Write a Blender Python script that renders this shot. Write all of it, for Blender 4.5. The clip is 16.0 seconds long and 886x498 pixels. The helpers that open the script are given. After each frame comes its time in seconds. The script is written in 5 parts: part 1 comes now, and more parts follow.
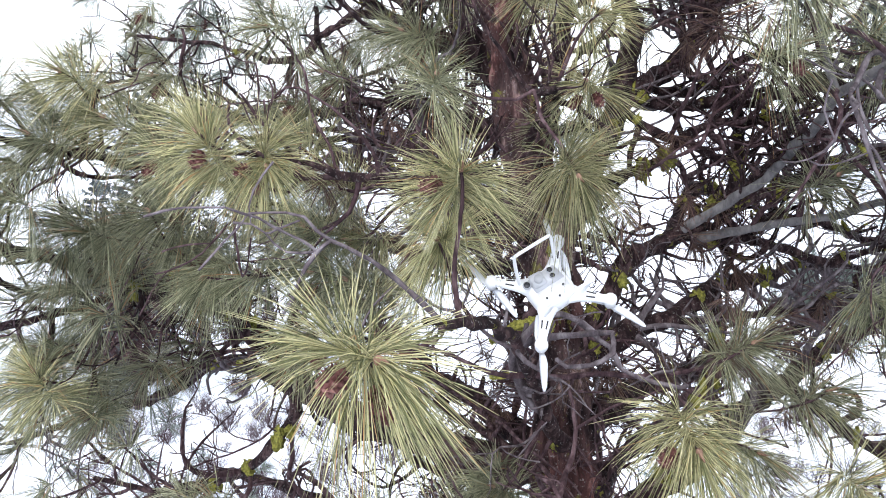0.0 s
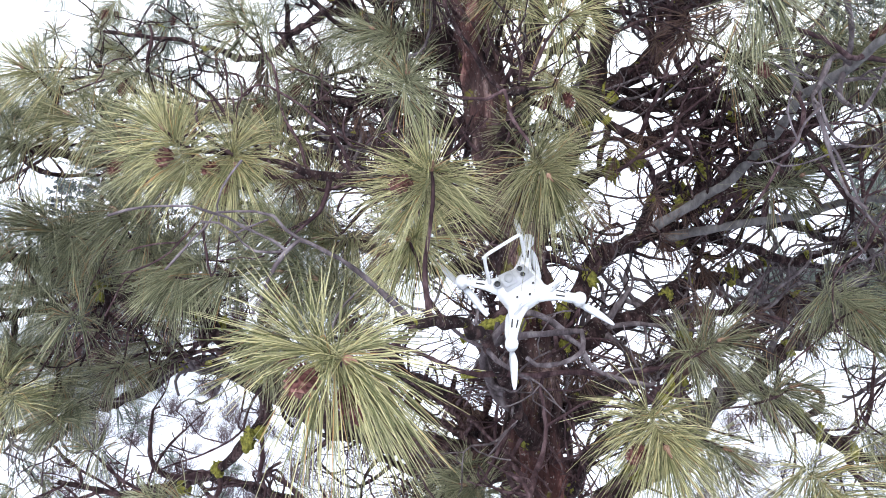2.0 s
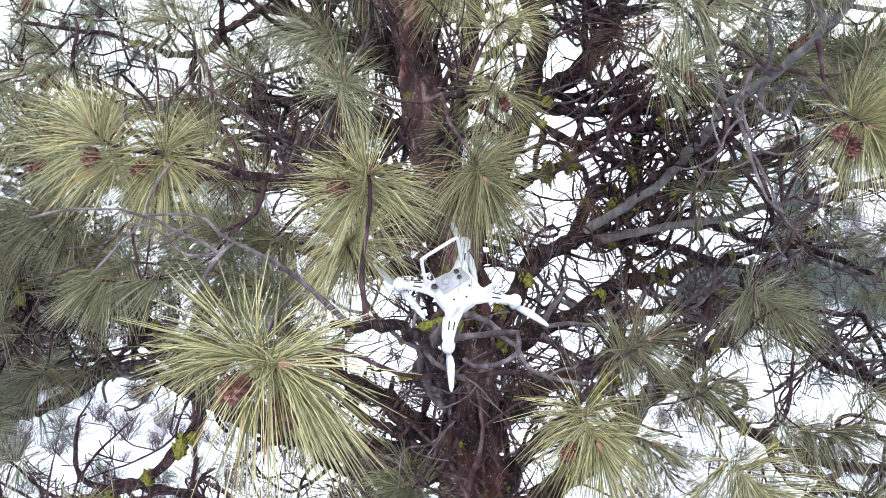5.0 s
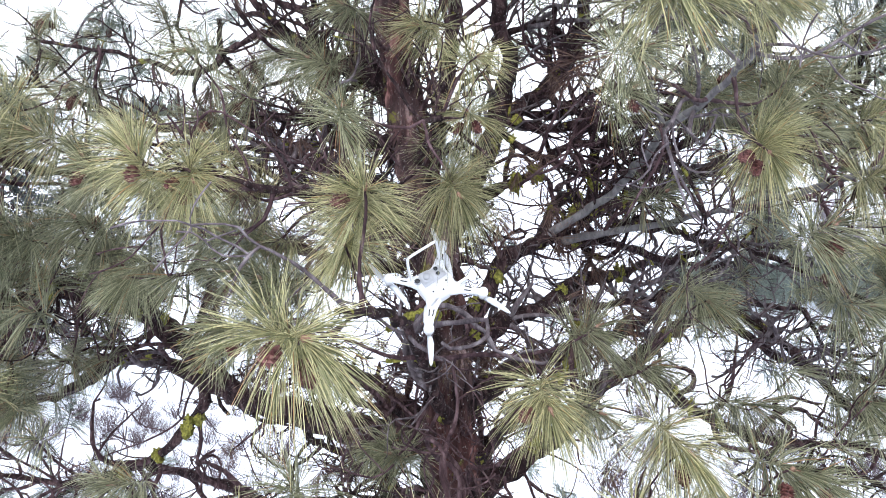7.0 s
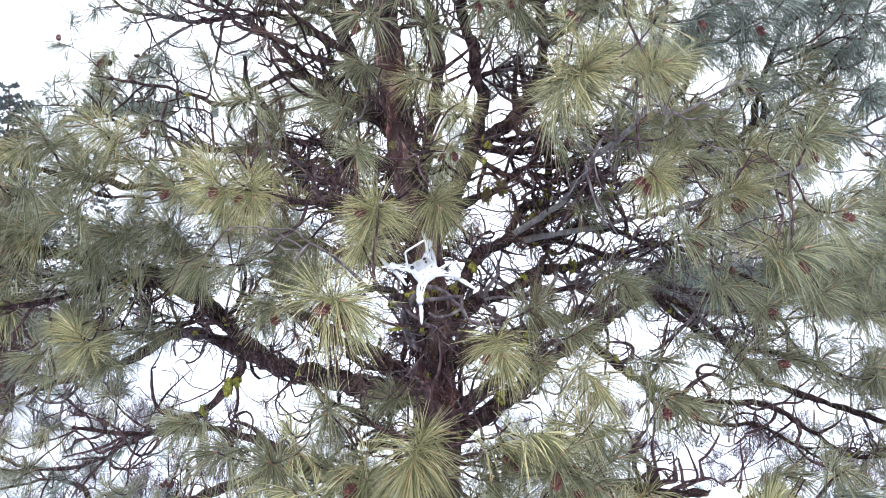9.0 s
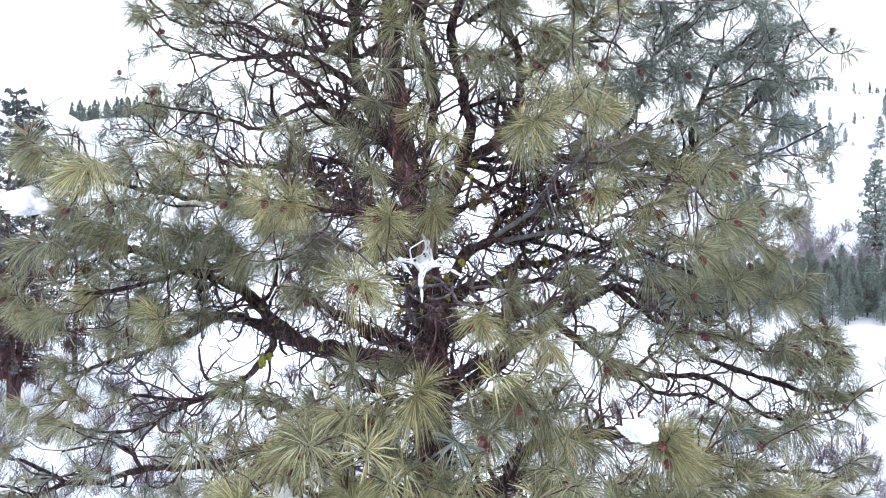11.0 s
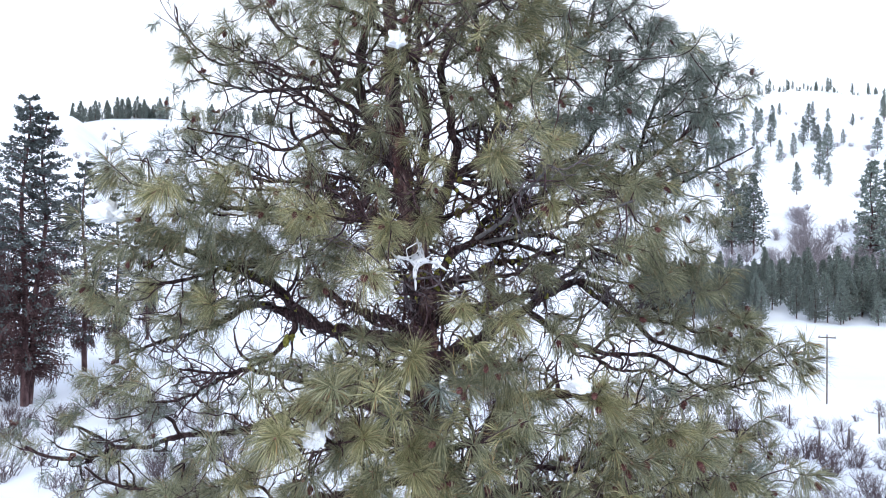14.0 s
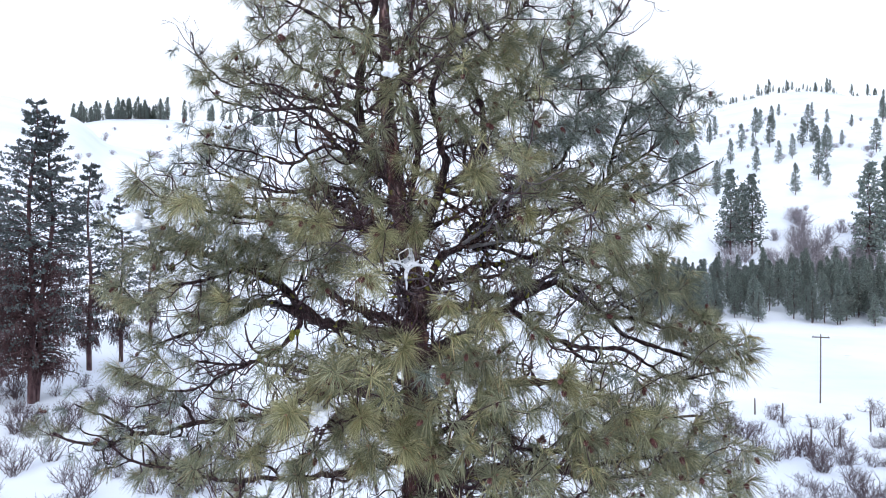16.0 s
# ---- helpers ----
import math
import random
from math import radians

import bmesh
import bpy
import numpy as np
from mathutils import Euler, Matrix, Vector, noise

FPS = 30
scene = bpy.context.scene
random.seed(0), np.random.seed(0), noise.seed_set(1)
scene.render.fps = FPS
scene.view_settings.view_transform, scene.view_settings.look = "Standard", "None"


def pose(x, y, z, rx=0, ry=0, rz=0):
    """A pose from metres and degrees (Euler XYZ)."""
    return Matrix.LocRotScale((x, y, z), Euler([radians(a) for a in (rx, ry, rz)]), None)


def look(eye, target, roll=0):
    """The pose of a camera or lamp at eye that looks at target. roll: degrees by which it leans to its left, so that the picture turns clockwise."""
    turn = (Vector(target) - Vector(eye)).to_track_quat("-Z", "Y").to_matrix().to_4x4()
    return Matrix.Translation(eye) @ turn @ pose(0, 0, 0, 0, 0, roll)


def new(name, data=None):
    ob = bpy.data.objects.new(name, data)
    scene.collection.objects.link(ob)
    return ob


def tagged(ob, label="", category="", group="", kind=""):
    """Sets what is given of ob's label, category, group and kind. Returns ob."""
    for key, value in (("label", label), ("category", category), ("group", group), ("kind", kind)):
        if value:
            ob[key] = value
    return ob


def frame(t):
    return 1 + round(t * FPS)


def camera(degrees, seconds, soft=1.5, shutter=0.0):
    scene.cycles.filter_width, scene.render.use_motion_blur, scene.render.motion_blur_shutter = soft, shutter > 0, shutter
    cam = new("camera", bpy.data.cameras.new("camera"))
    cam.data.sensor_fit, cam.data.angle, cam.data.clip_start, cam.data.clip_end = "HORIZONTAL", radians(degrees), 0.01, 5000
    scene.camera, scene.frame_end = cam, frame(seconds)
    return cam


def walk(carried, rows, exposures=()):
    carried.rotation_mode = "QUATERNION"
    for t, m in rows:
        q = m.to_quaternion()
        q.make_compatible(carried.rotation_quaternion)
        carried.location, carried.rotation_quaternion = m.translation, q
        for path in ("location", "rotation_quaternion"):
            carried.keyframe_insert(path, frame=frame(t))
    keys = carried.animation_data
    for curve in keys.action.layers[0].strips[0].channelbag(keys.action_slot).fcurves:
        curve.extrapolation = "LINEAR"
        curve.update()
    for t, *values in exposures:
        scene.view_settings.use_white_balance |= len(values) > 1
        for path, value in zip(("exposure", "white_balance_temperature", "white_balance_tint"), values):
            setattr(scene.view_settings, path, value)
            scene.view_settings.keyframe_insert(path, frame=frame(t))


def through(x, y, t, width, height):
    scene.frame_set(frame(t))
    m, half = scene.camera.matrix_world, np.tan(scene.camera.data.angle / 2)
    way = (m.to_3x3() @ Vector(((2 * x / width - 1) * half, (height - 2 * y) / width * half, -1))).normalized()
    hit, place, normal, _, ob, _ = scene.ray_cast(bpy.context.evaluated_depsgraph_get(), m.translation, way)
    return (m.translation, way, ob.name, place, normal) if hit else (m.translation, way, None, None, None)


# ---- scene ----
cam = camera(64.6, 16.0, soft=1.0)
METRES, EYE, TILT, LEAN, TURN = 5.4, 10.0, 0.0, 0.0, 0.0
ROWS = [
    (0.0, 0.0, 0.0, 0.0, 0.0, 0.0, -0.0),
    (0.5, 0.0002, -0.0004, 0.0, -0.44, 0.0, 0.0),
    (1.0, 0.0008, -0.0006, 0.0001, -0.94, -0.01, 0.02),
    (1.5, 0.001, -0.0004, 0.0, -1.51, -0.03, 0.02),
    (2.0, 0.0011, -0.0002, -0.0001, -2.23, -0.05, 0.01),
    (2.5, 0.0014, 0.0001, -0.0, -2.95, -0.07, 0.02),
    (3.0, 0.0013, 0.0006, -0.0, -3.7, -0.08, 0.01),
    (3.5, 0.0018, 0.0012, 0.0002, -4.59, -0.08, 0.0),
    (4.0, 0.0025, 0.0013, 0.0004, -5.53, -0.07, 0.0),
    (6.5, -0.0047, -0.0486, 0.0035, -8.65, -0.14, 0.01),
    (7.0, -0.0097, -0.0899, 0.0035, -8.79, -0.16, -0.0),
    (7.5, -0.0158, -0.1396, 0.0029, -8.98, -0.18, 0.02),
    (8.0, -0.0233, -0.1926, 0.002, -9.25, -0.16, 0.01),
    (8.5, -0.0314, -0.2475, 0.0013, -9.48, -0.17, 0.01),
    (9.0, -0.0404, -0.3048, 0.0009, -9.67, -0.19, -0.0),
    (11.5, -0.0869, -0.5859, -0.0058, -10.09, 0.04, -0.06),
    (12.0, -0.0923, -0.6338, -0.0064, -10.09, 0.03, -0.06),
    (12.5, -0.0962, -0.6807, -0.0072, -10.08, 0.04, -0.06),
    (13.0, -0.1015, -0.7268, -0.0074, -10.09, 0.06, -0.05),
    (13.5, -0.1068, -0.7706, -0.0069, -10.1, 0.06, -0.05),
    (14.0, -0.1098, -0.8112, -0.0052, -10.1, 0.06, -0.06),
    (14.5, -0.1114, -0.851, -0.0011, -10.08, 0.08, -0.06),
    (15.0, -0.1132, -0.8924, 0.0014, -10.08, 0.08, -0.06),
    (15.5, -0.1148, -0.9374, 0.0037, -10.08, 0.08, -0.08),
    (16.0, -0.1164, -0.9856, 0.0038, -10.1, 0.08, -0.09),
]
walk(cam, [(t, pose(0, 0, EYE, TILT, LEAN, TURN) @ pose(METRES * x, METRES * y, METRES * z, 90 + pitch, roll, yaw)) for t, x, y, z, yaw, pitch, roll in ROWS],
     [(0.0, 0.52, 6300, 10), (7.0, 0.58, 6230, 10), (9.0, 0.52, 6180, 10), (12.0, 0.2, 6060, 10), (16.0, -0.26, 6020, 10)])

# ---- world, sun ----
world = bpy.data.worlds.new("overcast")
scene.world = world
world.use_nodes = True
wn = world.node_tree.nodes
wl = world.node_tree.links
sky = wn.new("ShaderNodeTexSky")
sky.sky_type = "NISHITA"
sky.sun_disc = False
sky.sun_elevation = radians(38)
sky.sun_rotation = radians(200)
cloud = wn.new("ShaderNodeMix")
cloud.data_type = "RGBA"
cloud.inputs[0].default_value = 0.88
cloud.inputs[7].default_value = (13.0, 13.3, 14.0, 1)
wl.new(sky.outputs[0], cloud.inputs[6])
wl.new(cloud.outputs[2], wn["Background"].inputs[0])
wn["Background"].inputs[1].default_value = 0.12
sun_lamp = bpy.data.lights.new("sun", "SUN")
sun_lamp.energy, sun_lamp.angle, sun_lamp.color = 1.2, radians(25), (1.0, 0.96, 0.9)
sun = new("sun", sun_lamp)
sun.matrix_world = look((-6, -14, 20), (0, 3, 9))


# ---- materials ----
def material(name, rough=0.8, bump=0.0, bump_scale=40.0, spec=0.3):
    """A principled material with a bump fed by noise; returns (mat, nodes, links, shader)."""
    m = bpy.data.materials.new(name)
    m.use_nodes = True
    n, l = m.node_tree.nodes, m.node_tree.links
    b = n["Principled BSDF"]
    b.inputs["Roughness"].default_value = rough
    b.inputs["Specular IOR Level"].default_value = spec
    if bump:
        t = n.new("ShaderNodeTexNoise")
        t.inputs["Scale"].default_value, t.inputs["Detail"].default_value = bump_scale, 6
        c = n.new("ShaderNodeTexCoord")
        l.new(c.outputs["Object"], t.inputs["Vector"])
        u = n.new("ShaderNodeBump")
        u.inputs["Strength"].default_value = bump
        l.new(t.outputs["Fac"], u.inputs["Height"])
        l.new(u.outputs["Normal"], b.inputs["Normal"])
    return m, n, l, b


def ramp(n, l, source, stops):
    r = n.new("ShaderNodeValToRGB")
    e = r.color_ramp.elements
    while len(e) < len(stops):
        e.new(0.5)
    for k, (p, c) in zip(e, stops):
        k.position, k.color = p, (*c, 1)
    l.new(source, r.inputs[0])
    return r.outputs[0]


def noise_fac(n, l, scale, detail=5.0, stretch=(1, 1, 1), space="Object", rough=0.5):
    c, mp, t = n.new("ShaderNodeTexCoord"), n.new("ShaderNodeMapping"), n.new("ShaderNodeTexNoise")
    mp.inputs["Scale"].default_value = stretch
    t.inputs["Scale"].default_value, t.inputs["Detail"].default_value, t.inputs["Roughness"].default_value = scale, detail, rough
    l.new(c.outputs[space], mp.inputs[0])
    l.new(mp.outputs[0], t.inputs["Vector"])
    return t.outputs["Fac"]


def mixed(n, l, fac, a, b, mode="MIX"):
    x = n.new("ShaderNodeMix")
    x.data_type, x.blend_type = "RGBA", mode
    for value, socket in ((fac, x.inputs[0]), (a, x.inputs[6]), (b, x.inputs[7])):
        if isinstance(value, (int, float)):
            socket.default_value = value
        elif isinstance(value, tuple):
            socket.default_value = (*value, 1)
        else:
            l.new(value, socket)
    return x.outputs[2]


def bark(name, dark, mid, light, moss=0.0, scale=9.0):
    m, n, l, b = material(name, 0.9, 0.7, 60.0, 0.2)
    f = noise_fac(n, l, scale, 8, (1, 1, 0.35), rough=0.65)
    col = ramp(n, l, f, [(0.32, dark), (0.5, mid), (0.68, light)])
    if moss:
        g = noise_fac(n, l, 5.5, 7, rough=0.7)
        k = n.new("ShaderNodeMapRange")
        k.inputs[1].default_value, k.inputs[2].default_value = 0.66 - moss, 0.70 - moss
        l.new(g, k.inputs[0])
        col = mixed(n, l, k.outputs[0], col, (0.25, 0.24, 0.045))
        p = n.new("ShaderNodeMapRange")
        p.inputs[1].default_value, p.inputs[2].default_value, p.inputs[4].default_value = 0.60, 0.66, 0.8
        l.new(noise_fac(n, l, 75.0, 4, rough=0.7), p.inputs[0])
        col = mixed(n, l, p.outputs[0], col, (0.27, 0.26, 0.25))
    l.new(col, b.inputs["Base Color"])
    return m


def needles(name, base, tip, dry, through=0.25):
    m, n, l, b = material(name, 0.42, spec=0.35)
    g, o = n.new("ShaderNodeNewGeometry"), n.new("ShaderNodeObjectInfo")
    mid = tuple(0.6 * u + 0.4 * v for u, v in zip(base, tip))
    col = ramp(n, l, g.outputs["Random Per Island"], [(0.0, base), (0.4, mid), (0.84, tip), (0.945, tip), (0.96, dry)])
    hs = n.new("ShaderNodeHueSaturation")
    mr = n.new("ShaderNodeMapRange")
    mr.inputs[3].default_value, mr.inputs[4].default_value = 0.78, 1.22
    l.new(o.outputs["Random"], mr.inputs[0])
    l.new(mr.outputs[0], hs.inputs["Value"])
    l.new(col, hs.inputs["Color"])
    l.new(hs.outputs[0], b.inputs["Base Color"])
    t, mx = n.new("ShaderNodeBsdfTranslucent"), n.new("ShaderNodeMixShader")
    l.new(hs.outputs[0], t.inputs["Color"])
    mx.inputs[0].default_value = through
    l.new(b.outputs[0], mx.inputs[1])
    l.new(t.outputs[0], mx.inputs[2])
    l.new(mx.outputs[0], n["Material Output"].inputs["Surface"])
    return m


def plain(name, a, b2, rough, scale=30.0, bump=0.1, spec=0.3):
    m, n, l, b = material(name, rough, bump, scale * 2, spec)
    l.new(ramp(n, l, noise_fac(n, l, scale), [(0.3, a), (0.7, b2)]), b.inputs["Base Color"])
    return m


M_TRUNK, tn, tl, tb = material("trunk_bark", 0.9, 0.9, 70.0, 0.15)
flake = ramp(tn, tl, noise_fac(tn, tl, 10.0, 9, (1, 1, 0.3), rough=0.7), [(0.36, (0.009, 0.006, 0.007)), (0.47, (0.05, 0.032, 0.033)), (0.56, (0.10, 0.062, 0.062)), (0.63, (0.31, 0.22, 0.21))])
red = ramp(tn, tl, noise_fac(tn, tl, 3.1, 4), [(0.45, (1.0, 1.0, 1.0)), (0.62, (1.1, 0.8, 0.76))])
tone = mixed(tn, tl, 1.0, flake, red, "MULTIPLY")
lich = tn.new("ShaderNodeMapRange")
lich.inputs[1].default_value, lich.inputs[2].default_value, lich.inputs[4].default_value = 0.585, 0.64, 0.85
tl.new(noise_fac(tn, tl, 7.0, 9, rough=0.75), lich.inputs[0])
speckle = tn.new("ShaderNodeMapRange")
speckle.inputs[1].default_value, speckle.inputs[2].default_value, speckle.inputs[4].default_value = 0.60, 0.66, 0.8
tl.new(noise_fac(tn, tl, 60.0, 4, rough=0.7), speckle.inputs[0])
flecked = mixed(tn, tl, speckle.outputs[0], tone, (0.33, 0.30, 0.30))
tl.new(mixed(tn, tl, lich.outputs[0], flecked, (0.17, 0.16, 0.04)), tb.inputs["Base Color"])
M_LIMB = bark("limb_bark", (0.007, 0.004, 0.005), (0.026, 0.014, 0.016), (0.12, 0.075, 0.076), 0.045, 26)
M_TWIG = bark("twig_bark", (0.02, 0.011, 0.014), (0.066, 0.038, 0.043), (0.17, 0.115, 0.125), 0.0, 30)
M_GREY = bark("grey_twig_bark", (0.09, 0.085, 0.09), (0.17, 0.16, 0.165), (0.26, 0.25, 0.25), 0.0, 30)
M_PALETWIG = bark("lichen_grey_twig_bark", (0.04, 0.032, 0.037), (0.12, 0.098, 0.108), (0.26, 0.23, 0.245), 0.0, 30)
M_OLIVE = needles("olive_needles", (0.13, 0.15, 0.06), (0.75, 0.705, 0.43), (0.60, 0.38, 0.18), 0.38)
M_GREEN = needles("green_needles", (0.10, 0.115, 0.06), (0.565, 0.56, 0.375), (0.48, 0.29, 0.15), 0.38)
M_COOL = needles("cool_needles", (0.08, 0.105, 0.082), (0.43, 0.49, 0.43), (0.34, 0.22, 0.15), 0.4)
M_DEAD = needles("dead_needles", (0.075, 0.042, 0.036), (0.21, 0.125, 0.10), (0.34, 0.23, 0.16))
M_CONE, cn, cl, cb = material("cone_scales", 0.55, 0.2, 160.0, 0.35)
cg = cn.new("ShaderNodeNewGeometry")
cl.new(ramp(cn, cl, cg.outputs["Random Per Island"], [(0.0, (0.045, 0.014, 0.013)), (0.6, (0.13, 0.045, 0.042)), (1.0, (0.27, 0.14, 0.12))]), cb.inputs["Base Color"])
M_BUD = plain("bud_scales", (0.25, 0.14, 0.10), (0.42, 0.27, 0.2), 0.7, 120, 0.2)
M_MOSS = plain("moss", (0.07, 0.072, 0.014), (0.40, 0.38, 0.085), 0.95, 75, 1.0)
M_WHITE = plain("white_shell_plastic", (0.68, 0.69, 0.72), (0.76, 0.77, 0.80), 0.35, 12, 0.02, 0.5)
M_PROP = plain("white_propeller_plastic", (0.62, 0.64, 0.69), (0.7, 0.72, 0.77), 0.4, 12, 0.02, 0.5)
M_GREYP = plain("grey_plastic", (0.30, 0.31, 0.33), (0.38, 0.39, 0.41), 0.45, 20, 0.05, 0.4)
M_PALE = plain("pale_grey_plastic", (0.40, 0.41, 0.44), (0.48, 0.49, 0.52), 0.4, 25, 0.05, 0.4)
M_LENS = plain("dark_glass", (0.02, 0.02, 0.025), (0.035, 0.035, 0.04), 0.12, 20, 0.0, 0.5)
M_METAL = plain("motor_metal", (0.35, 0.35, 0.37), (0.45, 0.45, 0.47), 0.35, 30, 0.05, 0.5)
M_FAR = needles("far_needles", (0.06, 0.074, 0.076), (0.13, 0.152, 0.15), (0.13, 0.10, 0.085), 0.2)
# needles of the distant conifers, lightened and greyed to carry aerial haze
M_HAZYFOREST = needles("hazed_forest_needles", (0.12, 0.155, 0.145), (0.25, 0.29, 0.26), (0.22, 0.21, 0.18), 0.25)
M_FTRUNK = bark("far_trunk_bark", (0.03, 0.018, 0.02), (0.09, 0.052, 0.055), (0.17, 0.108, 0.108), 0.0, 3)
M_SHRUB = plain("bare_shrub_twigs", (0.065, 0.048, 0.055), (0.15, 0.115, 0.128), 0.9, 3, 0.1)
# far brush: shrub twigs paled and greyed, distance haze put into the colour
M_HAZYSHRUB = plain("hazed_shrub_twigs", (0.24, 0.215, 0.24), (0.36, 0.33, 0.36), 0.9, 0.6, 0.1)
M_POST = plain("weathered_wood", (0.09, 0.075, 0.07), (0.18, 0.155, 0.14), 0.9, 8, 0.3)

M_SNOW, sn, sl, sb = material("snow", 0.85, 0.25, 0.9, 0.2)
big = noise_fac(sn, sl, 0.035, 8, rough=0.6)
fine = noise_fac(sn, sl, 1.6, 6, rough=0.7)
snow_col = ramp(sn, sl, big, [(0.3, (0.66, 0.72, 0.84)), (0.6, (0.82, 0.86, 0.94))])
speck = sn.new("ShaderNodeMapRange")
speck.inputs[1].default_value, speck.inputs[2].default_value, speck.inputs[4].default_value = 0.66, 0.74, 0.45
sl.new(fine, speck.inputs[0])
far_speck = sn.new("ShaderNodeMapRange")
far_speck.inputs[1].default_value, far_speck.inputs[2].default_value, far_speck.inputs[4].default_value = 0.62, 0.7, 0.5
sl.new(noise_fac(sn, sl, 0.22, 8, rough=0.75), far_speck.inputs[0])
sl.new(mixed(sn, sl, far_speck.outputs[0], mixed(sn, sl, speck.outputs[0], snow_col, (0.28, 0.24, 0.25)), (0.36, 0.32, 0.33)), sb.inputs["Base Color"])
M_CLUMP = plain("fresh_snow", (0.82, 0.84, 0.88), (0.9, 0.91, 0.93), 0.8, 14, 0.25)


# ---- mesh helpers ----
def mesh_of(name, verts, faces, mat, smooth=True):
    me = bpy.data.meshes.new(name)
    me.from_pydata(verts.tolist() if hasattr(verts, "tolist") else verts, [], faces.tolist() if hasattr(faces, "tolist") else faces)
    me.materials.append(mat)
    if smooth:
        me.polygons.foreach_set("use_smooth", [True] * len(me.polygons))
    me.update()
    return me


def part(name, data, parent, label="", kind=""):
    ob = new(name, data)
    ob.parent = parent
    return tagged(ob, label, kind=kind)


def bm_part(name, bm, mat, parent, label="", smooth=True):
    me = bpy.data.meshes.new(name)
    bmesh.ops.recalc_face_normals(bm, faces=bm.faces)
    bm.to_mesh(me)
    bm.free()
    me.materials.append(mat)
    if smooth:
        me.polygons.foreach_set("use_smooth", [True] * len(me.polygons))
    return part(name, me, parent, label)


def spline(points, step):
    """A Catmull-Rom curve through the points, cut about every step metres."""
    p = np.array(points, float)
    p = np.vstack([2 * p[0] - p[1], p, 2 * p[-1] - p[-2]])
    out = []
    for i in range(1, len(p) - 2):
        a, b, c, d = p[i - 1:i + 3]
        k = max(2, int(np.linalg.norm(c - b) / step))
        for j in range(k):
            t = j / k
            out.append(0.5 * (2 * b + (c - a) * t + (2 * a - 5 * b + 4 * c - d) * t * t + (3 * b - a - 3 * c + d) * t ** 3))
    out.append(p[-2])
    return np.array(out)


def tube(path, radii, sides, rough=0.0, rng=None, freq=9.0):
    """Vertices and faces of a tapered tube; rough: how far its skin swells and shrinks, as a share of the radius."""
    n = len(path)
    tang = np.gradient(path, axis=0)
    tang /= np.linalg.norm(tang, axis=1)[:, None] + 1e-9
    ref = np.array((0.31, 0.91, 0.27))
    a = np.cross(tang, ref)
    a /= np.linalg.norm(a, axis=1)[:, None] + 1e-9
    b = np.cross(tang, a)
    ang = np.arange(sides) * 2 * math.pi / sides
    r = np.asarray(radii)[:, None] * np.ones((1, sides))
    if rough:
        skin = path[:, None, :] + r[..., None] * (a[:, None, :] * np.cos(ang)[None, :, None] + b[:, None, :] * np.sin(ang)[None, :, None])
        waves = np.random.default_rng(int(abs(path[0, 0]) * 1e4) % 9973)
        lump = np.zeros_like(r)
        for k in range(9):
            w = waves.normal(0, 1, 3) * freq * (0.7 + 0.45 * k) * (1, 1, 0.6)
            lump += np.sin(skin @ w + waves.uniform(0, 6.28)) / (1 + 0.35 * k)
        r = r * (1 + rough * 0.42 * lump)
    ring = path[:, None, :] + r[..., None] * (a[:, None, :] * np.cos(ang)[None, :, None] + b[:, None, :] * np.sin(ang)[None, :, None])
    verts = ring.reshape(-1, 3)
    i, j = np.meshgrid(np.arange(n - 1), np.arange(sides), indexing="ij")
    k = (j + 1) % sides
    faces = np.stack([i * sides + j, i * sides + k, (i + 1) * sides + k, (i + 1) * sides + j], -1).reshape(-1, 4)
    return verts, faces


def joined(pieces):
    vs, fs, off = [], [], 0
    for v, f in pieces:
        vs.append(v)
        fs.append(f + off)
        off += len(v)
    return np.vstack(vs), np.vstack(fs)


def wander(path, amount, freq, seed):
    """Bends a path to and fro, least at its ends."""
    out = path.copy()
    n = len(path)
    for i in range(n):
        w = amount * math.sin(math.pi * min(1, 1.15 * i / max(1, n - 1)) * 0.87)
        q = Vector(path[i]) * freq + Vector((seed * 3.1, seed * 1.7, seed))
        out[i] += np.array(noise.noise_vector(q)) * w
    return out


# ---- ground: one sheet of snow with a valley and hills ----
PROFILES = {  # bearing: (distance, height)
    -180: ((0, 0), (30, 0), (120, -4), (400, 30), (900, 120), (1500, 120), (4200, 60)),
    -60: ((0, 0), (40, 0), (100, 6), (300, 55), (800, 150), (1500, 130), (4200, 60)),
    -22: ((0, 0), (42, 0), (90, 6), (240, 55), (330, 52), (470, 72), (700, 66), (4200, 40)),
    -18: ((0, 0), (42, 0), (90, 5), (240, 51), (330, 50), (470, 86), (700, 80), (4200, 40)),
    -15: ((0, 0), (42, 0), (90, 4), (240, 43), (330, 50), (470, 90), (700, 84), (4200, 40)),
    -4: ((0, 0), (40, -1), (90, 0), (240, 25), (470, 90), (800, 105), (4200, 40)),
    12: ((0, 0), (30, -2), (80, -6), (180, -5), (420, 60), (800, 150), (4200, 60)),
    31: ((0, 0), (20, -1.5), (60, -5.5), (170, -6), (240, 1), (420, 58), (760, 156), (1000, 150), (4200, 60)),
    36: ((0, 0), (20, -1.5), (60, -5.5), (170, -6), (240, 2), (420, 62), (745, 162), (1000, 156), (4200, 60)),
    42: ((0, 0), (20, -1.5), (60, -5.5), (170, -6), (240, 2), (420, 60), (745, 150), (1000, 144), (4200, 60)),
    60: ((0, 0), (20, -1.5), (60, -5), (170, -6), (240, 4), (420, 56), (760, 150), (1000, 140), (4200, 60)),
    180: ((0, 0), (30, 0), (120, -4), (400, 30), (900, 120), (1500, 120), (4200, 60)),
}
BEARINGS = sorted(PROFILES)
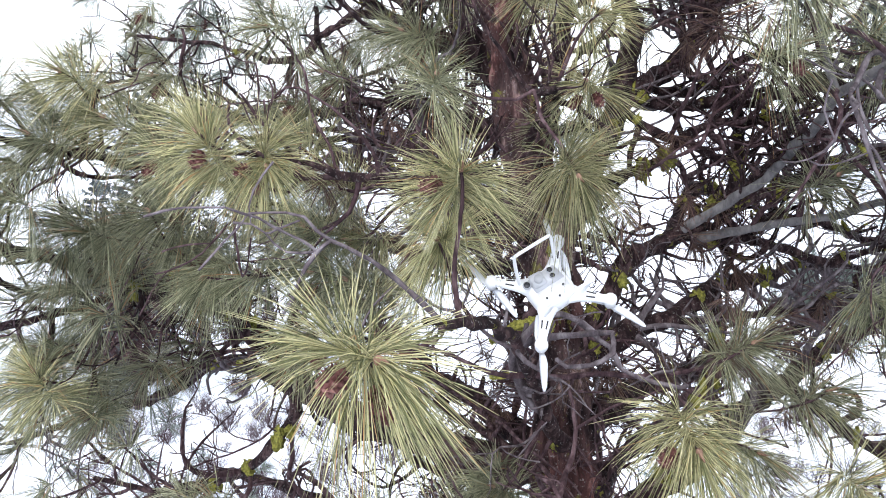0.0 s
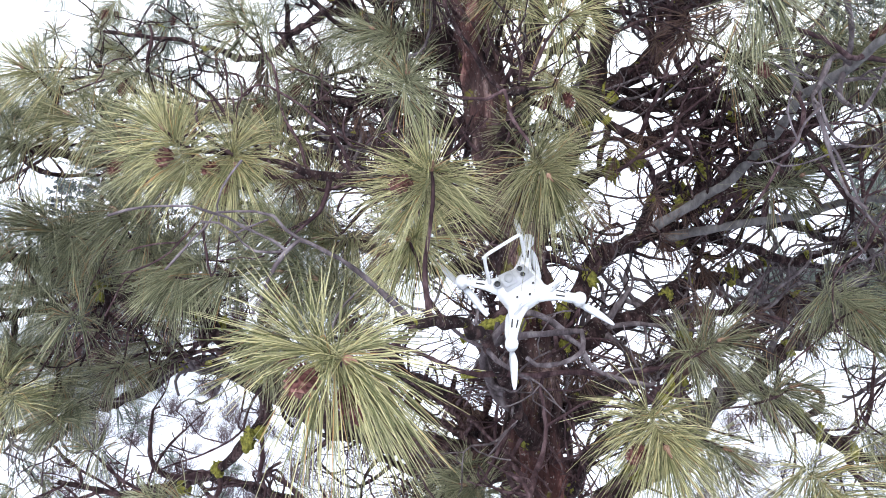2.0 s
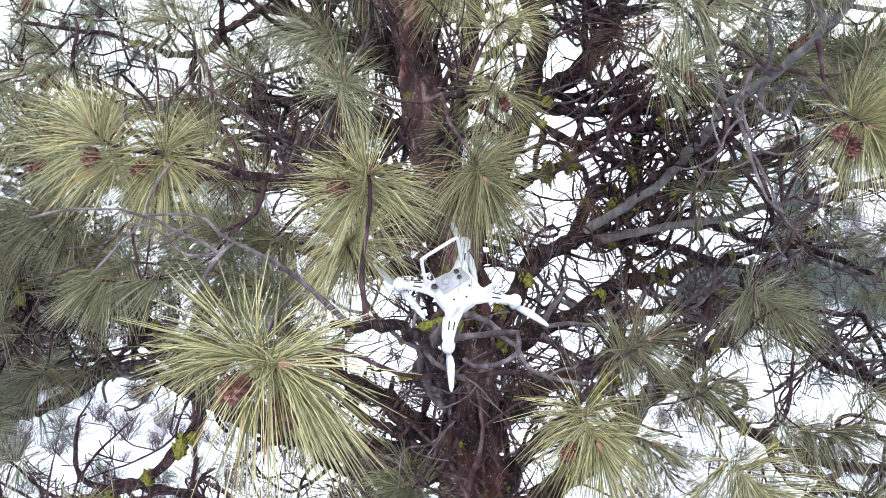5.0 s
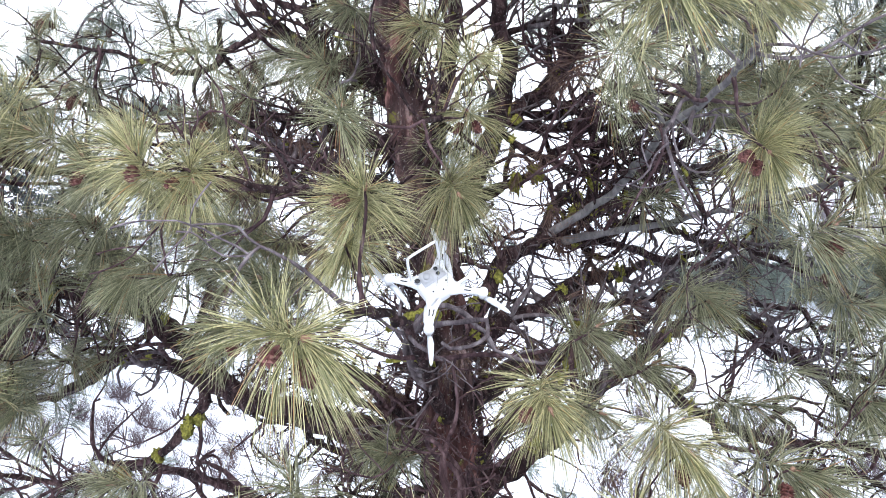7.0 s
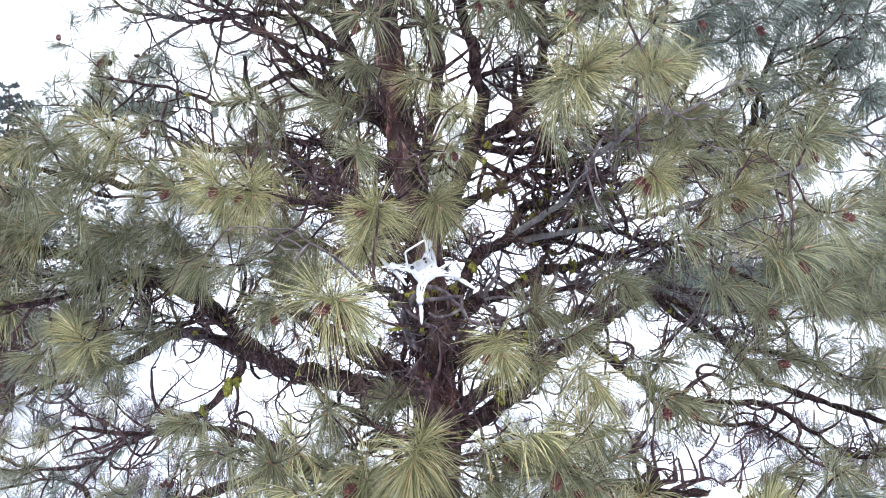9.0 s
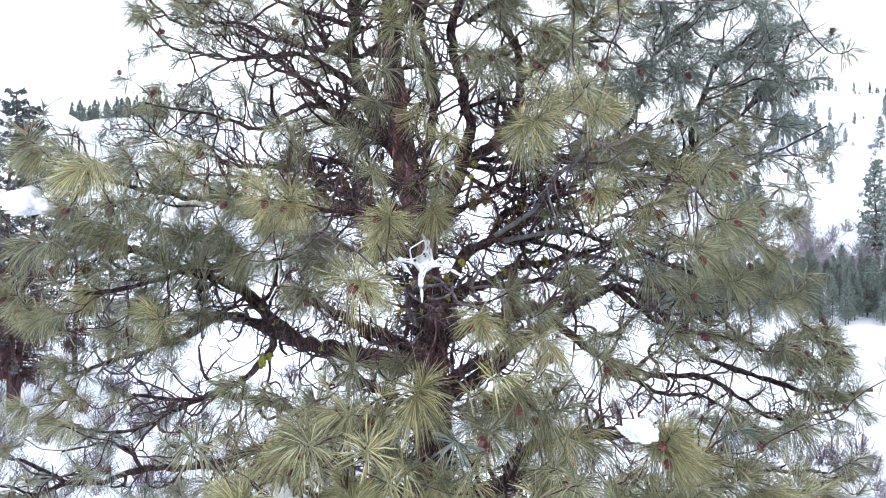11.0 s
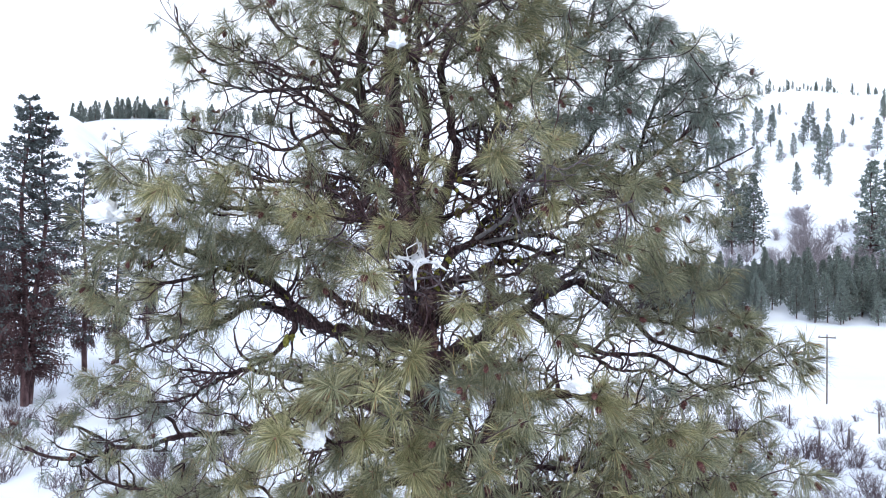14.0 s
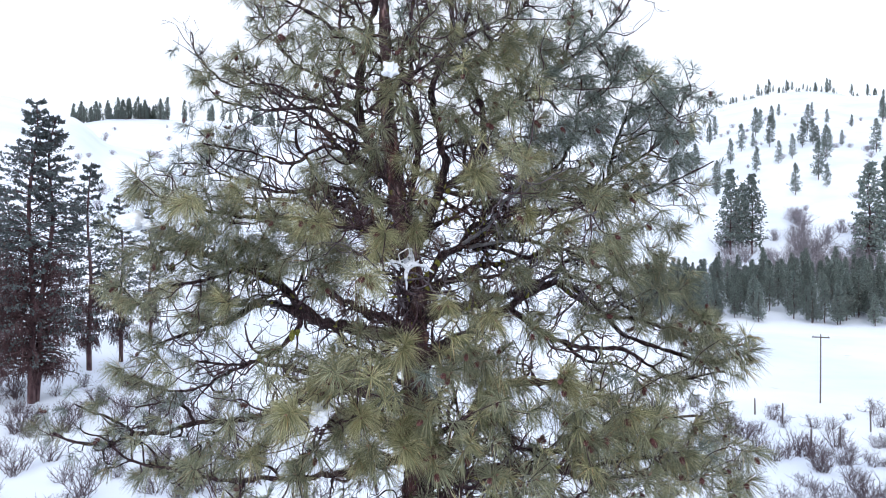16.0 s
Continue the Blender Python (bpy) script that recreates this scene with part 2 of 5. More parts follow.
CENTRE = (-0.6, -5.3)


def ground_z(x, y):
    dx, dy = x - CENTRE[0], y - CENTRE[1]
    d, az = math.hypot(dx, dy), math.degrees(math.atan2(dx, dy))
    k = max(i for i in range(len(BEARINGS) - 1) if BEARINGS[i] <= az or i == 0)
    b0, b1 = BEARINGS[k], BEARINGS[k + 1]
    f = min(1, max(0, (az - b0) / (b1 - b0)))
    f = f * f * (3 - 2 * f)
    h = [np.interp(d, *zip(*PROFILES[b])) for b in (b0, b1)]
    z = h[0] * (1 - f) + h[1] * f
    z += min(1, d / 60) * (0.9 * noise.noise(Vector((x * 0.03, y * 0.03, 1))) + 0.25 * noise.noise(Vector((x * 0.19, y * 0.19, 4))))
    z += min(1, max(0, (d - 180) / 300)) * (5 * noise.noise(Vector((x * 0.009, y * 0.009, 2))) + 2 * noise.noise(Vector((x * 0.03, y * 0.03, 7))))
    return z


def make_ground():
    rings = np.concatenate([np.arange(0.5, 30, 1.5), np.geomspace(31, 4200, 95)])
    az = np.concatenate([np.arange(-32, 54, 0.55), np.arange(54, 328, 4.0)])
    verts, faces = [(CENTRE[0], CENTRE[1], ground_z(*CENTRE))], []
    m = len(az)
    for d in rings:
        for a in az:
            x, y = CENTRE[0] + d * math.sin(radians(a)), CENTRE[1] + d * math.cos(radians(a))
            verts.append((x, y, ground_z(x, y)))
    for j in range(m):
        k = (j + 1) % m
        faces.append((0, 1 + k, 1 + j))
        for i in range(len(rings) - 1):
            faces.append((1 + i * m + j, 1 + i * m + k, 1 + (i + 1) * m + k, 1 + (i + 1) * m + j))
    ob = new("ground", mesh_of("ground", verts, faces, M_SNOW))
    tagged(ob, "snow-covered valley floor rising into white hills", "ground", kind="structure")


make_ground()


# ---- the pine ----
TREE = (0.55, 3.25)
pine = new("pine_tree")
pine.location = (TREE[0], TREE[1], ground_z(*TREE))
tagged(pine, "large pine with olive needle tufts, red cones and mossy limbs", "tree")
BACK = Matrix.Translation(pine.location).inverted()


def tree_part(name, verts, faces, mat, parent=None, label="", kind=""):
    v = np.asarray(verts) - np.array(pine.location)
    return part(name, mesh_of(name, v, faces, mat), parent or pine, label, kind)


NODES = []     # places on wood where a twig may start: (x, y, z, radius, limb)
BOUGHS = []


def limb(points, r0, r1, name="limb", mat=None, bend=0.05, sides=12, rough=0.34, label=""):
    seed = len(BOUGHS) + 1
    path = wander(wander(spline(points, 0.05), bend * 1.5, 1.9, seed), bend * 0.8, 5.5, seed + 40)
    path = wander(path, 0.022, 14.0, seed + 80)
    t = np.linspace(0, 1, len(path))
    radii = r0 + (r1 - r0) * t ** 0.8
    v, f = tube(path, radii, sides, rough, freq=21)
    ob = tree_part(name, v, f, mat or M_LIMB, label=label)
    for p, r in zip(path[3::3], radii[3::3]):
        NODES.append((*p, r, len(BOUGHS)))
    BOUGHS.append((ob, path, radii))
    return ob


# trunk and the stems it divides into
trunk_path = spline([(0.62, 3.2, -0.3), (0.62, 3.2, 4), (0.58, 3.25, 8), (0.55, 3.25, 9.2), (0.5, 3.3, 9.9), (0.32, 3.45, 10.9), (0.22, 3.5, 12.0), (0.18, 3.5, 13.5), (0.16, 3.5, 15.6)], 0.05)
trunk_r = np.interp(trunk_path[:, 2], [-0.3, 0.3, 4, 8, 9, 10, 12, 15.6], [0.38, 0.30, 0.24, 0.16, 0.142, 0.118, 0.075, 0.018])


def plated_trunk(path, radii, sides=72):
    """A trunk whose bark stands out in long plates with furrows between them."""
    fine = np.arange(path[0, 2], path[-1, 2], 0.022)
    p = np.stack([np.interp(fine, path[:, 2], path[:, k]) for k in range(3)], 1)
    r = np.interp(fine, path[:, 2], radii)
    low = fine < 6.5
    p, r = np.vstack([p[low][::12], p[~low]]), np.concatenate([r[low][::12], r[~low]])
    verts = np.zeros((len(p), sides, 3))
    for i in range(len(p)):
        for j in range(sides):
            t = 2 * math.pi * j / sides
            c, s = math.cos(t), math.sin(t)
            q = Vector((c * r[i] * 19, s * r[i] * 19, p[i, 2] * 5.0))
            q += noise.noise_vector(q * 0.6) * 0.5
            near = noise.voronoi(q)[0]
            plate = min(1.0, (near[1] - near[0]) * 2.4)
            k = r[i] + min(0.045, 0.33 * r[i]) * (plate - 0.6) + 0.014 * noise.noise(q * 0.35) + 0.012 * noise.noise(q * 2.1) + 0.006 * noise.noise(q * 5)
            verts[i, j] = p[i] + np.array((c * k, s * k, 0))
    i, j = np.meshgrid(np.arange(len(p) - 1), np.arange(sides), indexing="ij")
    k = (j + 1) % sides
    return verts.reshape(-1, 3), np.stack([i * sides + j, i * sides + k, (i + 1) * sides + k, (i + 1) * sides + j], -1).reshape(-1, 4)


tv, tf = plated_trunk(trunk_path, trunk_r)
BOUGHS.append((tree_part("trunk", tv, tf, M_TRUNK, label="reddish-brown plated bark with patches of moss"), trunk_path, trunk_r))
for p, r in zip(trunk_path[::4], trunk_r[::4]):
    if p[2] > 7:
        NODES.append((*p, r, 0))

# stems that rise beside the trunk
limb([(0.39, 3.7, 10.85), (0.1, 3.75, 11.2), (-0.05, 3.85, 11.6), (-0.07, 3.9, 11.96), (0.0, 3.9, 12.63), (0.11, 3.9, 13.23), (0.0, 3.9, 14.0)], 0.075, 0.025, "stem")
limb([(0.5, 3.35, 9.9), (0.72, 3.5, 10.35), (0.98, 3.7, 10.93), (0.93, 3.8, 11.61), (0.85, 3.8, 12.2), (1.13, 3.9, 12.92), (1.05, 3.9, 13.8)], 0.075, 0.025, "stem")
limb([(0.95, 3.7, 10.8), (1.41, 3.9, 11.18), (1.55, 4.0, 11.89), (1.31, 4.0, 12.65), (1.39, 4.0, 13.43), (1.62, 4.0, 14.1)], 0.06, 0.02, "stem")
limb([(0.45, 3.4, 10.2), (0.6, 3.6, 11.2), (0.55, 3.7, 12.4), (0.6, 3.7, 13.7)], 0.055, 0.02, "stem")
# grey stem that forks near the outside of the crown
limb([(1.2, 3.5, 10.1), (1.42, 3.3, 10.26), (1.5, 3.1, 10.37), (1.53, 2.85, 10.5), (1.52, 2.7, 10.6)], 0.028, 0.02, mat=M_GREY, bend=0.02, rough=0.2, label="grey-barked upright limb")
limb([(1.52, 2.7, 10.6), (1.58, 2.45, 10.66), (1.59, 2.2, 10.74), (1.55, 2.0, 10.79), (1.55, 1.95, 10.92), (1.58, 2.0, 11.06)], 0.019, 0.011, "stem", mat=M_GREY, bend=0.015, rough=0.2, label="grey-barked slender stem")
limb([(1.52, 2.7, 10.6), (1.45, 2.65, 10.76), (1.39, 2.6, 10.92)], 0.014, 0.008, "stem", mat=M_GREY, bend=0.015, rough=0.2, label="grey-barked slender stem")
limb([(1.3, 3.6, 10.05), (1.76, 3.2, 10.16), (1.89, 2.9, 10.21), (1.98, 2.6, 10.25), (2.04, 2.1, 10.31), (2.16, 1.8, 10.38), (2.28, 1.65, 10.44)], 0.024, 0.011, mat=M_GREY, bend=0.02, rough=0.2, label="grey-barked bowed limb")
# right-hand limbs
limb([(0.5, 3.3, 9.4), (0.73, 3.35, 9.68), (0.87, 3.45, 9.86), (1.03, 3.6, 10.0), (1.27, 3.8, 10.09), (1.57, 4.0, 10.07), (1.81, 4.1, 10.09), (2.02, 4.2, 10.19), (2.27, 4.3, 10.14), (2.91, 4.6, 10.04), (3.6, 4.8, 10.1)], 0.06, 0.018, bend=0.03)
limb([(0.52, 3.25, 9.38), (0.65, 3.25, 9.48), (0.9, 3.4, 9.59), (1.16, 3.55, 9.66), (1.47, 3.8, 9.79), (1.96, 4.2, 9.84), (2.36, 4.6, 9.91), (3.0, 4.9, 9.85)], 0.058, 0.02, bend=0.03)
limb([(1.45, 3.77, 9.8), (1.44, 3.7, 9.63), (1.39, 3.6, 9.42), (1.28, 3.5, 9.25)], 0.036, 0.028, bend=0.015)
limb([(0.6, 3.4, 9.1), (0.8, 3.5, 9.2), (1.43, 4.2, 9.26), (2.3, 4.8, 9.39), (2.7, 5.0, 9.51), (2.99, 5.0, 9.7), (3.15, 5.0, 9.85), (3.57, 5.2, 9.92), (4.1, 5.3, 10.11)], 0.075, 0.018, bend=0.03)
limb([(3.05, 5.0, 9.74), (3.18, 4.9, 9.61), (3.55, 4.9, 9.53), (3.78, 4.8, 9.51), (3.86, 4.8, 9.39), (3.95, 4.7, 9.18), (4.25, 4.6, 9.13)], 0.035, 0.014, bend=0.03)
limb([(0.55, 3.35, 8.4), (0.75, 3.4, 8.62), (1.31, 3.6, 8.94), (1.95, 4.0, 9.23), (2.78, 4.4, 9.55), (3.35, 4.2, 9.19), (3.6, 4.0, 8.85), (4.13, 3.7, 8.64), (4.49, 3.3, 8.53), (4.7, 2.9, 8.66)], 0.08, 0.016, bend=0.03)
limb([(1.95, 4.0, 9.23), (2.4, 4.05, 8.9), (2.85, 4.0, 8.7), (3.39, 3.9, 8.68), (3.8, 3.7, 8.49), (4.11, 3.5, 8.27), (4.7, 3.2, 8.41)], 0.045, 0.012, bend=0.04)
limb([(2.78, 4.4, 9.55), (3.2, 4.45, 9.25), (3.61, 4.4, 9.05), (4.13, 4.2, 8.98), (4.58, 3.9, 8.76), (4.8, 3.5, 8.8)], 0.04, 0.012, bend=0.04)
limb([(2.6, 4.05, 8.8), (2.8, 4.1, 8.7), (3.14, 4.1, 8.44), (3.69, 4.0, 8.36), (4.19, 3.8, 8.07)], 0.03, 0.01, bend=0.04)
limb([(1.6, 4.0, 10.07), (1.79, 4.0, 10.04), (2.3, 4.1, 9.93), (2.76, 4.0, 10.04), (3.22, 3.9, 9.81), (3.58, 3.6, 9.58)], 0.035, 0.012, bend=0.04)
limb([(1.0, 3.58, 9.98), (1.2, 3.6, 10.08), (1.4, 3.6, 10.21), (1.47, 3.55, 10.37), (1.46, 3.5, 10.61), (1.42, 3.5, 10.79), (1.25, 3.6, 10.91), (1.26, 3.7, 11.23), (1.33, 3.8, 11.56)], 0.032, 0.015, bend=0.03)
limb([(1.46, 3.5, 10.6), (1.7, 3.55, 10.68), (2.0, 3.6, 10.6), (2.3, 3.5, 10.75), (2.7, 3.4, 10.7)], 0.026, 0.011)
limb([(0.98, 3.75, 10.9), (1.3, 3.8, 10.86), (1.6, 3.7, 11.0), (1.95, 3.8, 10.95), (2.4, 3.9, 11.1)], 0.03, 0.012)
limb([(0.93, 3.8, 11.3), (1.2, 3.9, 11.45), (1.6, 4.1, 11.4), (2.0, 4.2, 11.6), (2.5, 4.3, 11.6)], 0.03, 0.012)
limb([(1.2, 3.75, 10.05), (1.5, 4.2, 10.35), (1.9, 4.5, 10.42), (2.4, 4.7, 10.6), (3.0, 4.9, 10.6), (3.6, 5.0, 10.85)], 0.045, 0.014)
limb([(0.6, 3.3, 7.2), (0.72, 3.2, 7.3), (1.01, 3.2, 7.62), (1.2, 3.1, 7.98), (1.35, 3.0, 8.24), (1.56, 2.6, 8.46), (2.0, 2.1, 8.55), (2.4, 1.8, 8.5)], 0.085, 0.015, bend=0.03)
limb([(0.6, 3.35, 7.6), (1.05, 3.4, 7.75), (1.69, 3.6, 7.82), (1.99, 3.6, 7.43), (2.58, 3.5, 7.43), (3.17, 3.4, 7.66), (3.63, 3.2, 7.84), (4.24, 3.0, 7.89)], 0.05, 0.014)
limb([(0.6, 3.3, 7.0), (0.76, 3.4, 7.05), (1.64, 3.4, 7.22), (2.39, 3.4, 7.18), (3.09, 3.2, 7.06), (3.87, 2.9, 7.25), (4.4, 2.7, 7.23)], 0.06, 0.015)
limb([(0.6, 3.2, 7.2), (1.4, 2.5, 7.4), (2.4, 2.2, 7.6), (3.3, 2.0, 7.7)], 0.06, 0.015)
limb([(0.7, 3.5, 10.3), (1.0, 3.45, 10.45), (1.25, 3.4, 10.6), (1.6, 3.45, 10.62), (1.9, 3.5, 10.75)], 0.03, 0.012, bend=0.07)
limb([(0.92, 3.65, 10.75), (1.05, 3.5, 10.55), (1.3, 3.4, 10.45), (1.55, 3.4, 10.5), (1.8, 3.45, 10.4)], 0.026, 0.011, bend=0.07)
# right-hand limbs of the upper crown, sweeping up at their ends
limb([(0.9, 3.7, 10.8), (1.3, 3.6, 10.75), (1.81, 3.5, 10.85), (2.46, 3.4, 11.15), (2.58, 3.3, 11.5), (2.77, 3.3, 11.8), (3.12, 3.3, 12.18), (2.97, 3.3, 12.62)], 0.034, 0.011, bend=0.08)
limb([(1.55, 4.0, 11.7), (1.89, 3.8, 11.87), (2.28, 3.8, 12.26), (2.68, 3.8, 12.59), (3.17, 3.8, 12.92), (3.59, 3.8, 13.42), (3.67, 3.8, 13.8)], 0.04, 0.01, bend=0.03)
limb([(2.68, 3.8, 12.6), (2.77, 3.8, 13.06), (2.81, 3.8, 13.45), (2.93, 3.8, 13.9)], 0.02, 0.008, bend=0.03)
limb([(1.81, 3.5, 10.85), (2.3, 3.6, 10.79), (3.05, 3.5, 10.87), (3.25, 3.4, 11.39), (3.4, 3.4, 11.77), (3.81, 3.4, 12.09), (3.97, 3.4, 12.32)], 0.035, 0.01)
limb([(1.4, 3.6, 10.2), (1.84, 3.6, 10.34), (2.69, 3.6, 10.65), (3.58, 3.6, 10.74), (3.91, 3.6, 10.86), (4.24, 3.6, 10.98), (4.75, 3.6, 11.26)], 0.04, 0.01)
limb([(3.05, 3.5, 10.87), (3.37, 3.5, 11.1), (3.78, 3.5, 11.42), (4.11, 3.5, 11.81), (4.31, 3.5, 12.2)], 0.024, 0.009)
limb([(1.0, 3.85, 12.2), (1.5, 3.7, 12.6), (2.0, 3.6, 13.2), (2.2, 3.6, 13.7)], 0.03, 0.01)
# left-hand limbs
limb([(0.5, 3.4, 8.95), (0.15, 3.5, 8.96), (-0.3, 3.8, 9.02), (-0.81, 4.1, 9.17), (-1.02, 4.1, 9.48), (-1.31, 4.0, 9.67), (-1.72, 3.7, 9.83), (-2.03, 3.4, 9.97), (-2.4, 3.1, 10.04)], 0.10, 0.02, bend=0.03)
limb([(-0.81, 4.1, 9.17), (-1.22, 4.3, 9.28), (-1.53, 4.4, 9.22), (-1.9, 4.5, 9.03), (-2.5, 4.5, 8.85), (-2.79, 4.5, 8.73)], 0.055, 0.014, bend=0.04)
limb([(-0.6, 4.0, 9.1), (-0.88, 4.1, 9.27), (-0.87, 4.1, 9.06), (-1.01, 4.15, 8.83), (-1.17, 4.2, 8.69), (-1.49, 4.3, 8.52), (-1.81, 4.4, 8.49), (-2.24, 4.5, 8.53)], 0.045, 0.014, bend=0.02)
limb([(-0.61, 4.0, 9.12), (-1.0, 3.9, 9.43), (-1.1, 3.8, 9.59), (-1.16, 3.7, 9.8), (-1.42, 3.6, 9.83), (-1.6, 3.5, 9.78), (-1.83, 3.3, 9.68), (-2.3, 3.2, 9.6)], 0.045, 0.014, bend=0.02)
limb([(0.35, 3.45, 10.15), (0.26, 3.5, 10.25), (0.0, 3.9, 10.36), (-0.2, 4.3, 10.43), (-0.4, 4.7, 10.56), (-0.48, 5.0, 10.77), (-0.58, 5.2, 10.94), (-0.73, 5.3, 10.97), (-0.71, 5.4, 11.21), (-0.79, 5.4, 11.4), (-0.94, 5.3, 11.56), (-0.97, 5.3, 11.84)], 0.06, 0.02, bend=0.02)
limb([(-0.72, 5.4, 11.29), (-0.41, 5.3, 11.35), (-0.21, 5.2, 11.44)], 0.022, 0.009, bend=0.02)
limb([(-0.1, 4.1, 10.4), (-0.2, 4.6, 10.75), (-0.46, 4.8, 10.76), (-0.74, 5.0, 10.86), (-1.02, 5.1, 10.88), (-1.25, 5.2, 10.92), (-1.58, 5.3, 11.11), (-2.05, 5.4, 11.31), (-2.22, 5.4, 11.48)], 0.035, 0.01, bend=0.02)
limb([(0.3, 3.5, 10.7), (0.28, 3.7, 10.87), (0.11, 3.9, 11.09), (-0.08, 4.1, 11.2), (-0.27, 4.3, 11.32), (-0.48, 4.5, 11.57), (-0.65, 4.6, 11.76), (-0.83, 4.7, 11.91), (-1.15, 4.9, 12.19), (-1.7, 5.1, 12.5)], 0.055, 0.012, bend=0.03)
limb([(0.1, 3.7, 11.0), (-0.36, 4.1, 11.38), (-0.65, 4.3, 11.34), (-1.04, 4.5, 11.2), (-1.58, 4.7, 11.37), (-2.21, 4.9, 11.5)], 0.036, 0.01, bend=0.04)
limb([(-0.05, 3.8, 11.5), (-0.32, 4.1, 11.75), (-0.58, 4.4, 11.93), (-1.2, 4.7, 12.01), (-1.92, 5.0, 12.11), (-2.3, 5.2, 12.47)], 0.036, 0.01, bend=0.04)
limb([(-0.07, 3.9, 11.7), (-0.28, 4.1, 11.92), (-0.81, 4.3, 12.06), (-1.34, 4.5, 12.26), (-1.88, 4.7, 12.29), (-2.3, 5.0, 12.74), (-2.41, 5.2, 13.12)], 0.034, 0.009, bend=0.04)
limb([(0.0, 3.9, 12.1), (-0.43, 4.1, 12.25), (-0.81, 4.3, 12.44), (-1.11, 4.5, 12.74), (-1.35, 4.6, 13.15), (-1.51, 4.7, 13.49)], 0.032, 0.01, bend=0.04)
limb([(0.3, 3.5, 10.6), (-0.36, 4.0, 10.85), (-0.95, 4.3, 10.8), (-1.56, 4.5, 10.92), (-1.95, 4.7, 11.05), (-2.28, 4.9, 11.38)], 0.036, 0.01, bend=0.04)
limb([(0.4, 3.4, 10.3), (-0.22, 3.9, 10.55), (-0.65, 4.2, 10.68), (-1.18, 4.4, 10.7), (-1.87, 4.6, 10.73)], 0.034, 0.01, bend=0.04)
limb([(0.4, 3.4, 10.2), (-0.4, 3.6, 10.35), (-1.2, 3.7, 10.4), (-1.8, 3.2, 10.45), (-2.3, 2.7, 10.6)], 0.045, 0.014)
limb([(0.45, 3.3, 10.0), (0.1, 2.9, 10.2), (-0.35, 2.6, 10.3), (-0.7, 2.5, 10.35)], 0.035, 0.012)
limb([(0.55, 3.4, 8.0), (0.34, 3.5, 8.04), (-0.19, 4.4, 8.1), (-0.9, 5.2, 7.8), (-1.74, 5.6, 7.47), (-2.52, 5.9, 7.36), (-2.95, 6.0, 7.22), (-3.38, 6.1, 7.19), (-3.79, 6.1, 7.06), (-4.3, 6.2, 7.1), (-4.58, 6.2, 7.24)], 0.075, 0.02, bend=0.03)
limb([(-3.38, 6.1, 7.19), (-3.56, 6.0, 7.38), (-3.93, 5.9, 7.59), (-4.17, 5.8, 7.75)], 0.026, 0.01, bend=0.03)
limb([(-2.48, 5.9, 7.36), (-2.59, 5.8, 7.64), (-2.81, 5.7, 7.76), (-3.26, 5.6, 7.71)], 0.028, 0.01, bend=0.03)
limb([(-0.19, 4.4, 8.1), (-0.81, 4.7, 8.29), (-1.51, 4.9, 8.44), (-2.31, 5.1, 8.07), (-2.77, 5.1, 8.04), (-3.07, 5.1, 8.17)], 0.045, 0.012, bend=0.04)
limb([(0.55, 3.3, 7.4), (0.33, 3.4, 7.4), (-0.36, 3.8, 7.13), (-1.08, 4.0, 7.03), (-1.92, 4.0, 7.08), (-2.79, 3.9, 7.37), (-3.11, 3.9, 7.59)], 0.055, 0.014)
# towards the front and the back
limb([(0.55, 3.15, 9.1), (0.35, 2.7, 9.5), (0.1, 2.2, 9.75), (-0.05, 1.8, 9.8)], 0.035, 0.012)
limb([(0.55, 3.1, 8.6), (0.4, 2.4, 8.8), (0.25, 1.9, 8.95)], 0.04, 0.012)
limb([(0.55, 3.1, 7.9), (-0.1, 2.2, 8.2), (-0.7, 1.4, 8.4)], 0.045, 0.012)
limb([(0.4, 3.3, 10.5), (0.45, 2.8, 10.6), (0.3, 2.4, 10.55)], 0.03, 0.01)
limb([(0.55, 3.5, 10.2), (0.7, 4.8, 10.4), (0.9, 6.0, 10.6)], 0.06, 0.015)
limb([(0.5, 3.5, 9.0), (-0.3, 5.0, 9.3), (-0.8, 6.4, 9.6)], 0.07, 0.015)
limb([(0.6, 3.5, 8.6), (1.6, 5.0, 8.8), (2.6, 6.2, 9.0)], 0.07, 0.015)
limb([(0.6, 3.1, 7.0), (-0.6, 2.4, 7.0), (-1.8, 2.4, 7.1)], 0.06, 0.015)
limb([(0.25, 3.5, 12.0), (0.9, 3.2, 12.5), (1.7, 2.9, 12.9)], 0.035, 0.012)
limb([(0.2, 3.5, 12.4), (-0.6, 3.6, 12.9), (-1.3, 3.9, 13.4)], 0.035, 0.012)
limb([(0.2, 3.5, 11.6), (0.3, 3.0, 12.1), (0.4, 2.5, 12.5)], 0.03, 0.012)

